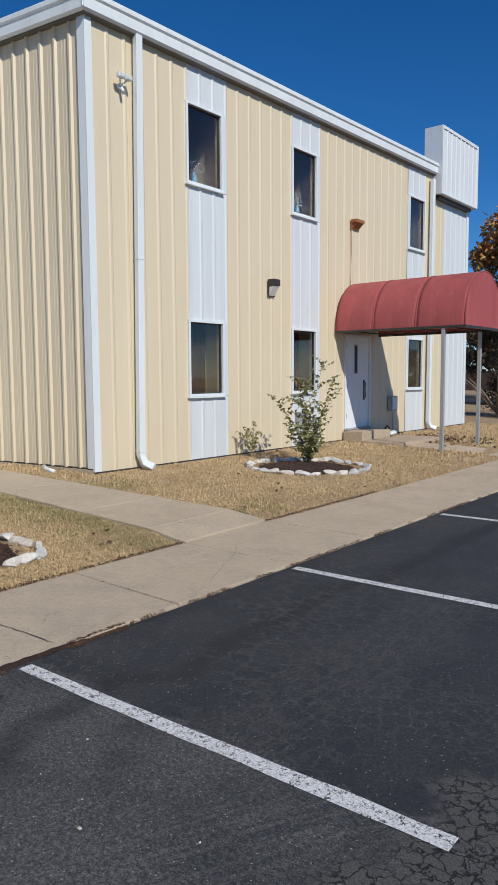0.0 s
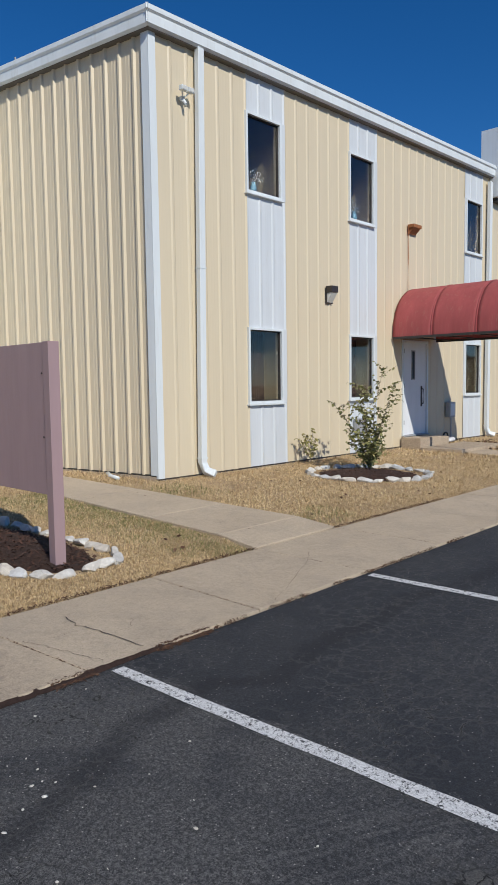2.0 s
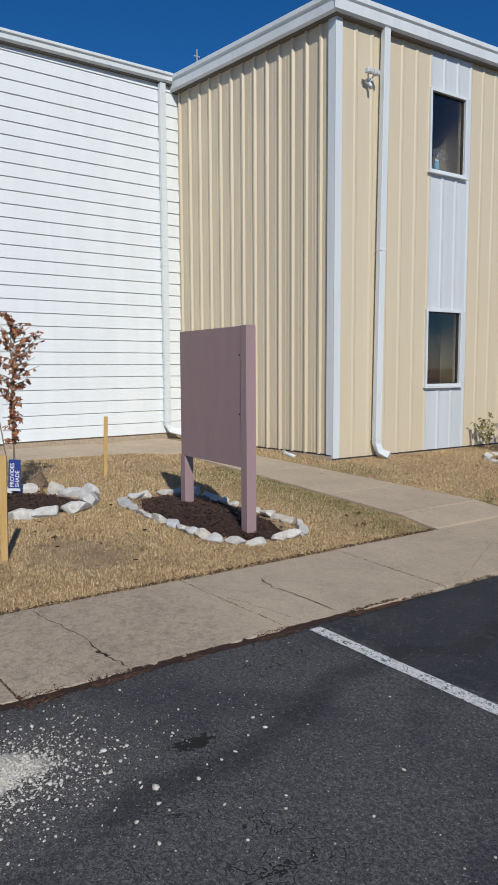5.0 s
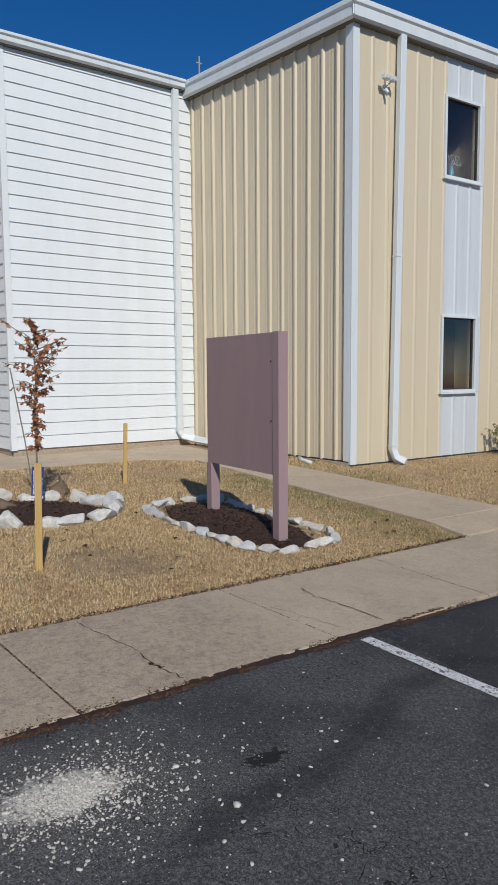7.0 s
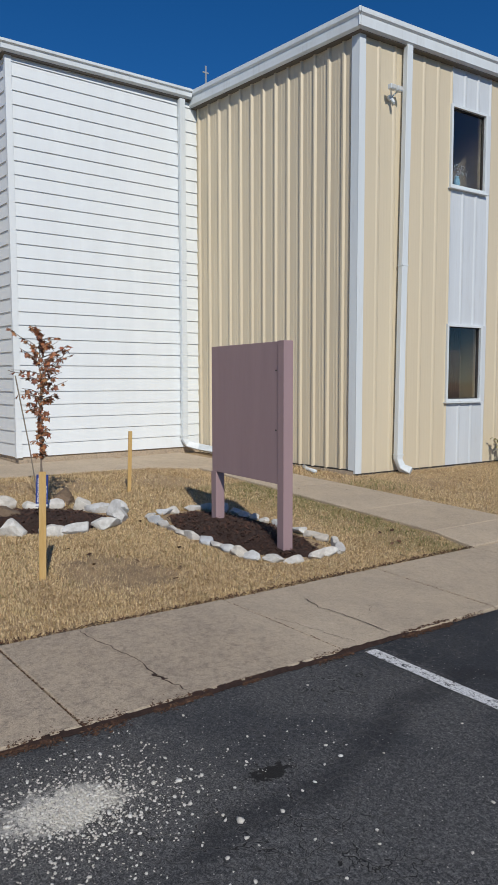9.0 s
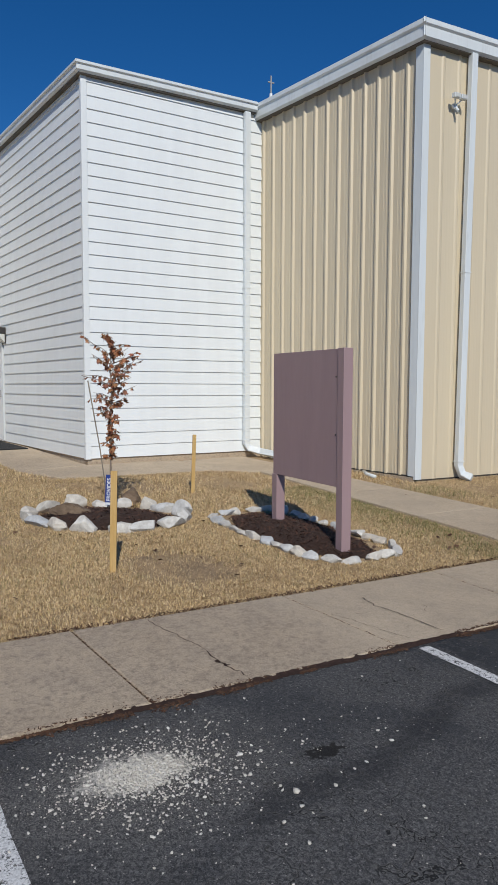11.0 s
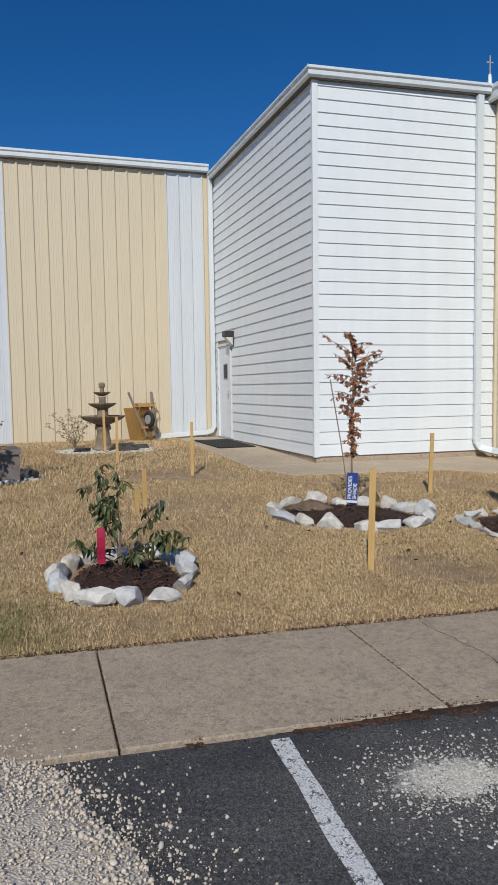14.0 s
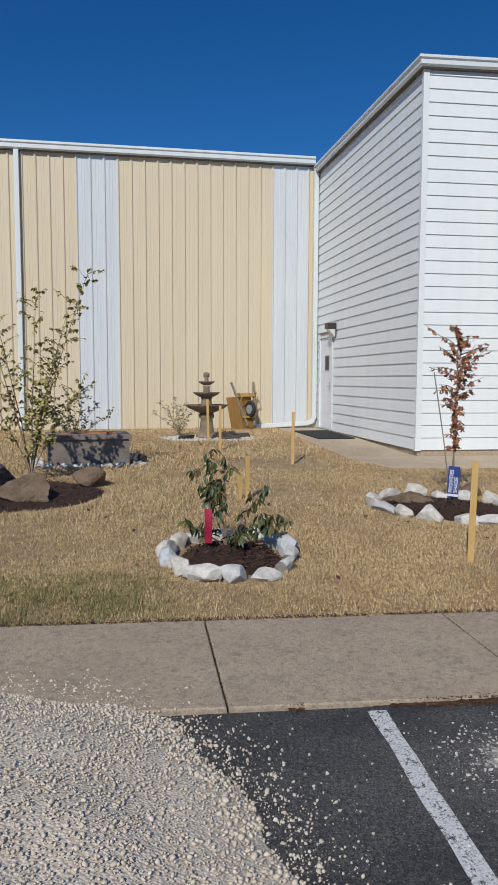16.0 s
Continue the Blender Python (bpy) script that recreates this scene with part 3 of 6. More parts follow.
# roofs
bm = bmesh.new()
for poly, z in (((PB, PA, (-26, 21.4), (-26, 6.65), PC), EAVE + 0.12), ((PD, PC, (-19.0, 6.3), (-19.0, 2.42)), EAVE + 0.13), ((PE, (-26, 1.9), (-26, -14), PF), EAVE_TAN + 0.12)):
    lo = [bm.verts.new((x, y, z - 0.05)) for x, y in poly]
    hi = [bm.verts.new((x, y, z + 0.08)) for x, y in poly]
    bm.faces.new(lo)
    bm.faces.new(hi[::-1])
    for i in range(len(poly)):
        j = (i + 1) % len(poly)
        bm.faces.new((lo[i], lo[j], hi[j], hi[i]))
tagged(part("roof", bm, M["white_trim"]), "low white metal roofs of the joined buildings", "roof", kind="structure")
OV = 0.17
gutter(PB, PA, EAVE, OV, "white metal eave gutter above the window wall", 0.0, -1.75, rise=0.17, mitre=(1, 0))
gutter(PC, PB, EAVE, OV, "white metal eave fascia above the side wall", 0.0, 0.0, mitre=(0, 1))
gutter(PD, PC, EAVE + 0.085, 0.16, "white metal eave gutter above the siding", 0.0, -0.18, h=0.175, rise=0.035, mitre=(1, 0))
gutter(PE, PD, EAVE + 0.085, 0.16, "white metal fascia above the siding", 0.0, 0.0, h=0.175, mitre=(0, 1))
gutter(PF, PE, EAVE_TAN, 0.17, "white metal eave gutter above the tan wall", 0.0, -0.16, h=0.2, rise=0.11)

# ---- materials of the things ----
n = Nodes("window_glass", 0.02)
n.b.inputs["Transmission Weight"].default_value = 1.0
n.b.inputs["IOR"].default_value = 1.5
n.color((0.62, 0.64, 0.64))
M["glass"] = n.m
M["room"] = simple("beige_room_paint", 0.8, (0.40, 0.33, 0.22), (0.46, 0.38, 0.26), 3).m
M["blind"] = simple("brown_blind_fabric", 0.8, (0.034, 0.017, 0.010), (0.055, 0.028, 0.016), 4).m
M["rust"] = simple("rusty_iron", 0.85, (0.24, 0.08, 0.03), (0.42, 0.17, 0.06), 18, bump=0.5).m
M["pine"] = simple("raw_pine_stake", 0.75, (0.55, 0.34, 0.11), (0.66, 0.44, 0.18), 5, stretch=(6, 6, 0.6)).m
M["barrow_wood"] = simple("varnished_yellow_wood", 0.5, (0.42, 0.23, 0.06), (0.55, 0.33, 0.11), 4, stretch=(5, 5, 0.6)).m
M["grey_wood"] = simple("weathered_grey_wood", 0.8, (0.20, 0.17, 0.13), (0.32, 0.27, 0.21), 5, stretch=(5, 5, 0.5)).m
M["rubber"] = simple("black_rubber", 0.8, (0.018, 0.018, 0.019), (0.035, 0.034, 0.034), 12).m
M["mat"] = simple("black_doormat", 0.95, (0.014, 0.014, 0.014), (0.03, 0.03, 0.03), 30, bump=0.8).m
M["cast"] = simple("weathered_cast_stone", 0.85, (0.17, 0.125, 0.085), (0.33, 0.255, 0.18), 7, bump=0.5).m
M["pit_stone"] = simple("brown_grey_stone", 0.85, (0.17, 0.14, 0.12), (0.26, 0.22, 0.19), 5, bump=0.4).m
M["copper"] = simple("orange_rusted_steel", 0.6, (0.42, 0.15, 0.04), (0.62, 0.27, 0.08), 9).m
M["bark"] = simple("thin_grey_bark", 0.85, (0.17, 0.13, 0.10), (0.30, 0.24, 0.19), 20, stretch=(3, 3, 0.5)).m
M["birch_bark"] = simple("tan_birch_bark", 0.85, (0.24, 0.17, 0.11), (0.40, 0.30, 0.21), 16, stretch=(3, 3, 0.5)).m
M["boulder"] = simple("brown_sandstone_boulder", 0.9, (0.13, 0.088, 0.058), (0.27, 0.19, 0.125), 5, bump=1.0, dist=0.02).m
M["slate"] = simple("dark_flat_rock", 0.85, (0.045, 0.043, 0.042), (0.10, 0.093, 0.088), 5, bump=0.6, dist=0.02).m
M["blue_tag"] = simple("blue_tag_plastic", 0.4, (0.02, 0.045, 0.22), (0.025, 0.06, 0.27), 6).m
M["tag_white"] = simple("white_print", 0.5, (0.74, 0.74, 0.76), (0.8, 0.8, 0.8), 6).m
M["ribbon"] = simple("pink_plastic_ribbon", 0.45, (0.62, 0.03, 0.10), (0.75, 0.05, 0.14), 6).m
M["mulch_bed"] = simple("brown_mulch_bed", 0.95, (0.045, 0.022, 0.015), (0.09, 0.045, 0.03), 22, bump=1.0, dist=0.03).m


def varied(name, rough, *cols, kind="island", bump=0.0, scale=40):
    """Colour by piece at random, with a fine grain on it."""
    n = Nodes(name, rough)
    fac = n.island() if kind == "island" else n.rand()
    c = n.ramp(fac, *[(i / max(1, len(cols) - 1), v) for i, v in enumerate(cols)])
    g = n.noise(scale, 4, 0.7)
    c = n.mix(n.ramp(g, (0.35, 0.45), (0.6, 0.0)), c, tuple(v * 0.5 for v in cols[0]))
    n.color(c)
    if bump:
        n.bump(g, bump, 0.01)
    return n.m


def lawn(name, rough, *cols):
    """Blades of many straw colours, with browner and paler drifts and painted shade between clumps."""
    n = Nodes(name, rough)
    c = n.ramp(n.island(), *[(i / (len(cols) - 1), v) for i, v in enumerate(cols)])
    c = n.mix(n.ramp(n.noise(1.1, 5, 0.65), (0.36, 0.5), (0.50, 0.0)), c, (0.36, 0.235, 0.12))
    c = n.mix(n.ramp(n.noise(3.4, 4, 0.65, (1, 1.6, 1)), (0.56, 0.0), (0.70, 0.3)), c, (0.42, 0.35, 0.17))
    # shadowed gaps between tufts, mixed into the blade colour as dark brown
    c = n.mix(n.ramp(n.noise(30, 3, 0.75), (0.40, 0.7), (0.49, 0.0)), c, (0.20, 0.12, 0.06))
    c = n.mix(n.ramp(n.noise(42, 3, 0.7), (0.52, 0.0), (0.66, 0.65)), c, (0.93, 0.75, 0.48))
    n.color(c)
    return n.m


M["stone"] = varied("white_limestone", 0.85, (0.60, 0.55, 0.47), (0.72, 0.69, 0.63), (0.50, 0.52, 0.54), (0.68, 0.61, 0.51), (0.60, 0.60, 0.59), kind="object", bump=0.6, scale=14)
M["gravel"] = varied("pale_limestone_gravel", 0.9, (0.60, 0.51, 0.405), (0.73, 0.645, 0.54), (0.64, 0.555, 0.45), (0.77, 0.695, 0.59), bump=0.3)
n = Nodes("limestone_fines", 0.95)
cell = n.cells(75, out="Color")
dist = n.cells(75)
sep2 = n.t.nodes.new("ShaderNodeSeparateXYZ")
n.link(cell, sep2.inputs[0])
c = n.ramp(sep2.outputs[0], (0.0, (0.60, 0.51, 0.405)), (0.5, (0.71, 0.62, 0.51)), (1.0, (0.77, 0.695, 0.59)))
c = n.mix(n.ramp(dist, (0.4, 0.0), (0.7, 0.5)), c, (0.40, 0.35, 0.29))
n.color(c)
n.bump(n.math("MULTIPLY", dist, -1.0), 0.8, 0.006)
M["gravel_bed"] = n.m
M["pebble"] = varied("white_limestone_chips", 0.9, (0.60, 0.56, 0.49), (0.74, 0.71, 0.65), (0.55, 0.51, 0.44))
M["mulch"] = varied("shredded_brown_mulch", 0.95, (0.045, 0.020, 0.013), (0.11, 0.050, 0.032), (0.075, 0.036, 0.024), (0.15, 0.075, 0.05))
M["debris"] = varied("brown_leaf_debris", 0.95, (0.055, 0.026, 0.014), (0.12, 0.055, 0.028), (0.085, 0.045, 0.028), (0.18, 0.10, 0.055))
M["straw"] = lawn("dry_grass_blades", 0.8, (0.56, 0.395, 0.195), (0.82, 0.62, 0.36), (0.37, 0.245, 0.12), (0.73, 0.535, 0.285), (0.87, 0.69, 0.43), (0.28, 0.18, 0.095), (0.65, 0.465, 0.24), (0.41, 0.345, 0.14))
M["green_grass"] = varied("green_grass_blades", 0.75, (0.13, 0.15, 0.045), (0.22, 0.23, 0.08), (0.44, 0.37, 0.16), (0.17, 0.18, 0.06), (0.36, 0.30, 0.12))
M["maple_leaf"] = varied("rust_red_maple_leaves", 0.65, (0.30, 0.085, 0.04), (0.42, 0.15, 0.06), (0.34, 0.17, 0.065), (0.20, 0.065, 0.04), (0.46, 0.23, 0.10))
M["green_leaf"] = varied("dark_green_leaves", 0.5, (0.035, 0.06, 0.02), (0.075, 0.11, 0.035), (0.05, 0.08, 0.028), (0.15, 0.16, 0.05), (0.18, 0.10, 0.04))
M["olive_leaf"] = varied("yellow_green_leaves", 0.6, (0.30, 0.27, 0.08), (0.46, 0.40, 0.14), (0.22, 0.21, 0.06), (0.52, 0.45, 0.19))
M["bush_leaf"] = varied("olive_shrub_leaves", 0.6, (0.17, 0.18, 0.055), (0.32, 0.30, 0.11), (0.11, 0.13, 0.045), (0.42, 0.36, 0.15))
M["dry_leaf"] = varied("dry_beige_leaves", 0.75, (0.26, 0.20, 0.11), (0.38, 0.30, 0.17), (0.30, 0.26, 0.12))
M["grey_leaf"] = varied("grey_green_leaves", 0.7, (0.12, 0.12, 0.08), (0.22, 0.21, 0.15), (0.16, 0.15, 0.09))
M["far_leaf"] = varied("autumn_crown_leaves", 0.7, (0.22, 0.20, 0.06), (0.55, 0.19, 0.06), (0.34, 0.25, 0.07), (0.62, 0.22, 0.07), (0.30, 0.17, 0.06))
M["thicket"] = varied("dark_thicket_leaves", 0.8, (0.05, 0.035, 0.025), (0.10, 0.075, 0.045), (0.07, 0.06, 0.03))
M["fence"] = simple("dark_brown_fence_wood", 0.8, (0.05, 0.03, 0.022), (0.09, 0.055, 0.04), 4, stretch=(5, 5, 0.5)).m
M["petal"] = varied("blue_and_cream_petals", 0.7, (0.05, 0.14, 0.30), (0.6, 0.5, 0.4), (0.10, 0.30, 0.45), (0.65, 0.6, 0.5))


# ---- windows, room by room behind them ----
def window(k, a, b, z0, z1, lower):
    root = empty("window_%d" % k, ME, "white framed window with dark glass" if not lower else "white framed window with a drawn brown blind", "window", kind="structure")
    fr = bmesh.new()
    t = 0.045
    for q in ((a, a + t, z0, z1), (b - t, b, z0, z1), (a + t, b - t, z0, z0 + t), (a + t, b - t, z1 - t, z1)):
        add_box(fr, q[0], q[1], -0.048, 0.07, q[2], q[3], 0.004)
    part("window_frame", fr, M["white_trim"], root)
    rf = bmesh.new()
    for q in ((a + t, a + t + 0.018, z0 + t, z1 - t), (b - t - 0.018, b - t, z0 + t, z1 - t), (a + t + 0.018, b - t - 0.018, z0 + t, z0 + t + 0.018), (a + t + 0.018, b - t - 0.018, z1 - t - 0.018, z1 - t)):
        add_box(rf, q[0], q[1], 0.0, 0.05, q[2], q[3])
    part("sash", rf, M["dark"], root, "dark bronze sash")
    box_part("window_sill", M["white_trim"], root, (a - 0.02, b + 0.02, -0.075, 0.0, z0 - 0.028, z0 - 0.002), 0.004)
    pane = box_part("pane", M["glass"], root, (a + t + 0.01, b - t - 0.01, 0.022, 0.028, z0 + t + 0.01, z1 - t - 0.01))
    pane.visible_shadow = False
    rm = bmesh.new()
    for q in ((a - 0.5, b + 0.5, 1.9, 1.94, z0 - 0.5, z1 + 0.4), (a - 0.54, a - 0.5, 0.17, 1.94, z0 - 0.5, z1 + 0.4), (b + 0.12, b + 0.16, 0.17, 1.94, z0 - 0.5, z1 + 0.4), (a - 0.5, b + 0.12, 0.17, 1.9, z0 - 0.54, z0 - 0.5), (a - 0.5, b + 0.12, 0.17, 1.9, z1 + 0.4, z1 + 0.44)):
        add_box(rm, *q)
    part("room_lining", rm, M["room"], root, "dim beige room walls")
    if lower:
        n = 15
        for i in range(n):
            u = a + 0.05 + (b - a - 0.1) * (i + 0.5) / n
            if i < 8:
                continue
            bm = bmesh.new()
            h = (b - a) / n * 0.52
            vs = [bm.verts.new(p) for p in ((u - h, 0.40, z0 + 0.03), (u + h, 0.408, z0 + 0.03), (u + h, 0.408, z1 - 0.03), (u - h, 0.400, z1 - 0.03), (u - h, 0.405, z0 + 0.03), (u + h, 0.413, z0 + 0.03), (u + h, 0.413, z1 - 0.03), (u - h, 0.405, z1 - 0.03))]
            for q in ((0, 1, 2, 3), (7, 6, 5, 4), (0, 4, 5, 1), (1, 5, 6, 2), (2, 6, 7, 3), (3, 7, 4, 0)):
                bm.faces.new([vs[j] for j in q])
            part("blind_slat", bm, M["blind"], root)
    return root


k = 0
for a, b in WINS:
    for lower, (z0, z1) in enumerate((UPPER, LOWER)):
        k += 1
        window(k, a, b, z0, z1, bool(lower))


# ---- scattering helpers ----
def icosa(seed, sub=1, rough=0.25):
    bm = bmesh.new()
    bmesh.ops.create_icosphere(bm, subdivisions=sub, radius=1)
    r = random.Random(seed)
    off = Vector((r.uniform(-9, 9), r.uniform(-9, 9), r.uniform(-9, 9)))
    cuts = [(Vector((r.gauss(0, 1), r.gauss(0, 1), r.gauss(0, 1))).normalized(), r.uniform(0.42, 0.85)) for _ in range(11)]
    for v in bm.verts:
        p = v.co * (1 + rough * noise.noise(v.co * 1.3 + off))
        for d, h in cuts:
            over = p.dot(d) - h
            if over > 0:
                p = p - d * over * 0.95
        if sub > 2:
            p = p * (1 + 0.05 * noise.noise(p * 4 + off) + 0.03 * noise.noise(p * 9 + off))
        v.co = p
    vs = np.array([v.co[:] for v in bm.verts])
    fs = np.array([[v.index for v in f.verts] for f in bm.faces])
    bm.free()
    return vs, fs


PEBBLES = [icosa(i, 1, 0.5) for i in range(6)]


def raw_mesh(name, verts, tris, mat):
    me = bpy.data.meshes.new(name)
    me.vertices.add(len(verts))
    me.vertices.foreach_set("co", np.asarray(verts, dtype=np.float32).ravel())
    me.loops.add(len(tris) * 3)
    me.loops.foreach_set("vertex_index", np.asarray(tris, dtype=np.int32).ravel())
    me.polygons.add(len(tris))
    me.polygons.foreach_set("loop_start", np.arange(0, len(tris) * 3, 3, dtype=np.int32))
    me.update(calc_edges=True)
    me.validate()
    me.materials.append(mat)
    return new(name, me)


def turn_matrix(a, b, c):
    return np.array(Euler((a, b, c)).to_matrix())


def pieces(name, places, mat, rnd, protos=PEBBLES):
    """Many small pieces in one mesh: places are (x, y, z, sx, sy, sz, tilt)."""
    vv, tt, n = [], [], 0
    for x, y, z, sx, sy, sz, tilt in places:
        v, f = protos[rnd.randrange(len(protos))]
        m = turn_matrix(rnd.uniform(-tilt, tilt), rnd.uniform(-tilt, tilt), rnd.uniform(0, 6.28))
        vv.append((v * (sx, sy, sz)) @ m.T + (x, y, z))
        tt.append(f + n)
        n += len(v)
    return raw_mesh(name, np.concatenate(vv), np.concatenate(tt), mat)


CHIP = [(np.array([(-1, -1, 0), (1, -0.8, 0.1), (0.9, 1, 0), (-1.1, 0.9, -0.1), (0, 0, 0.5)], float), np.array([(0, 1, 4), (1, 2, 4), (2, 3, 4), (3, 0, 4)]))]


def rock_thing(name, x, y, z, sx, sy, sz, rz, seed, mat, label, category, group="", sub=3, rough=0.3):
    v, f = icosa(seed, sub, rough)
    if sub > 3:
        v = np.array([p * (1 + 0.07 * noise.noise(Vector(p) * 4 + Vector((seed, 0, 0))) + 0.045 * noise.noise(Vector(p) * 11)) for p in v])
    me = bpy.data.meshes.new(name)
    me.from_pydata((v * (sx, sy, sz)).tolist(), [], f.tolist())
    me.materials.append(mat)
    for p in me.polygons:
        p.use_smooth = False
    ob = new(name, me)
    ob.matrix_basis = pose(x, y, z, 0, 0, rz)
    return tagged(ob, label, category, group)


# ---- lawn blades ----
def inside(px, py, poly):
    res = np.zeros(len(px), bool)
    j = len(poly) - 1
    for i in range(len(poly)):
        xi, yi = poly[i]
        xj, yj = poly[j]
        cond = ((yi > py) != (yj > py)) & (px < (xj - xi) * (py - yi) / (yj - yi + 1e-9) + xi)
        res ^= cond
        j = i
    return res


APRON = [(-10.0, 5.39), (-10.5, 4.75), (-10.6, 2.2), (-11.6, 1.75), (-15.0, 1.45), (-18.3, 1.4), (-30, 1.3), (-30, 30), (-10, 30)]
BEDS = [(-5.68, -0.84, 0.72, 0.58, 0.0), (-7.52, 1.86, 0.95, 0.72, 0.95), (-5.93, 3.42, 1.3, 0.58, 0.02), (-6.2, 10.1, 0.95, 0.8, 0.6), (-8.75, -3.35, 1.15, 1.2, 0.0), (-11.7, -2.75, 0.75, 1.0, 0.0), (-15.3, -0.55, 0.55, 1.05, 0.1)]
BARE = [(-5.25, 1.75, 0.75, 0.45), (-5.0, 2.0, 0.3, 0.3), (-8.6, 0.2, 1.0, 0.9), (-9.6, 2.6, 0.8, 1.0), (-11.3, 0.4, 1.0, 1.2), (-8.3, -4.2, 1.2, 0.9), (-6.6, -3.2, 0.9, 0.9), (-9.4, 4.3, 0.9, 0.6)]
vec_gz = np.vectorize(gz)


def blades(name, x0, x1, y0, y1, per, size, mat, label, seed, keep=None, thin=0.95):
    r = np.random.RandomState(seed)
    n = int((x1 - x0) * (y1 - y0) * per)
    x, y = r.uniform(x0, x1, n), r.uniform(y0, y1, n)
    ok = ~inside(x, y, APRON)
    ok &= ~((y > 5.08 + 0.05 * (-4.28 - x)) & (y < 6.46 - 0.02 * (-4.28 - x)) & (x > -10.1))
    ok &= ~((y > 14.28) & (y < 15.32))
    edge = -4.30 + 0.035 * np.sin(y * 5.1) * np.sin(y * 13.7 + 1) + r.normal(0, 0.012, n)
    ok &= x < edge
    for cx, cy, a, b, t in BEDS:
        dx, dy = x - cx, y - cy
        u, v = dx * math.cos(t) + dy * math.sin(t), -dx * math.sin(t) + dy * math.cos(t)
        ok &= (u / a) ** 2 + (v / b) ** 2 > 0.92
    for cx, cy, a, b in BARE:
        d = ((x - cx) / a) ** 2 + ((y - cy) / b) ** 2
        ok &= (d > 1.0) | (r.uniform(0, 1, n) > thin * np.clip(1.3 - d, 0, 1))
    patch = np.sin(x * 2.1 + 1.3 * np.sin(y * 1.7)) * np.sin(y * 2.6 + 1.1 * np.sin(x * 2.3)) + 0.5 * np.sin(x * 7.3 + y * 3.1) * np.sin(y * 6.7 - x * 2.2)
    ok &= r.uniform(-1.6, 1.2, n) < patch + 0.5
    if keep is not None:
        ok &= keep(x, y, r)
    x, y = x[ok], y[ok]
    n = len(x)
    z = vec_gz(x) - 0.005
    az, lean = r.uniform(0, 6.283, n), np.clip(r.normal(1.0, 0.4, n), 0.0, 1.55)
    ln, w = size * r.uniform(0.6, 1.5, n) * (1.0 + 0.35 * np.sin(x * 23 + 2 * np.sin(y * 17)) * np.sin(y * 21 + 2 * np.sin(x * 19))), size * r.uniform(0.07, 0.13, n)
    side = az + 1.57
    p = np.empty((n, 3, 3))
    p[:, 0] = np.stack((x - w * np.cos(side), y - w * np.sin(side), z), 1)
    p[:, 1] = np.stack((x + w * np.cos(side), y + w * np.sin(side), z), 1)
    p[:, 2] = np.stack((x + ln * np.sin(lean) * np.cos(az), y + ln * np.sin(lean) * np.sin(az), z + ln * np.cos(lean)), 1)
    ob = raw_mesh(name, p.reshape(-1, 3), np.arange(n * 3).reshape(-1, 3), mat)
    return tagged(ob, label, "grass", kind="stuff")


DRY = "matted dry tan grass blades on the lawn"
blades("dry_grass", -5.6, -4.25, -3.6, 5.1, 46000, 0.030, M["straw"], DRY, 1, thin=0.6)
blades("dry_grass", -7.2, -5.6, -4.4, 5.15, 30000, 0.034, M["straw"], DRY, 11, thin=0.7)
blades("dry_grass", -10.6, -7.2, -6.0, 5.5, 13000, 0.042, M["straw"], DRY, 2, thin=0.75)
blades("dry_grass", -18.2, -10.5, -8, 2.0, 3600, 0.06, M["straw"], DRY, 3)
blades("dry_grass", -8.1, -4.25, 6.3, 13.0, 11000, 0.038, M["straw"], DRY, 4)
blades("dry_grass", -8.1, -4.25, 13.0, 22.0, 1500, 0.07, M["straw"], DRY, 5)
blades("dry_grass", -10.0, -8.1, 6.2, 7.15, 6000, 0.06, M["straw"], DRY, 6)
GREEN = "green grass left among the dry lawn"
blades("green_grass", -8.5, -4.25, 4.0, 5.35, 46000, 0.036, M["green_grass"], GREEN, 7, lambda x, y, r: r.uniform(0, 1, len(x)) < np.clip((y - 4.25) * 0.85, 0, 0.75) * (0.35 + 0.65 * (np.sin(x * 5 + y * 3) * np.sin(y * 9 - x * 4) > -0.3)))
blades("green_grass", -5.3, -4.25, -6.0, -0.9, 30000, 0.042, M["green_grass"], GREEN, 8, lambda x, y, r: r.uniform(0, 1, len(x)) < np.clip((-1.15 - y) * 1.2, 0, 0.8) * (0.45 + 0.55 * (np.sin(x * 9 + y * 4) * np.sin(y * 7 - x * 3) > -0.2)) * np.clip((x + 5.35) * 2.5, 0, 1))
blades("green_grass", -8.0, -4.4, 6.3, 7.2, 1600, 0.06, M["green_grass"], GREEN, 9, lambda x, y, r: r.uniform(0, 1, len(x)) < np.clip(np.sin(x * 2.4) * 1.2, 0, 0.8))
blades("green_grass", -15, -5, -6, 4.5, 700, 0.04, M["green_grass"], GREEN, 10)

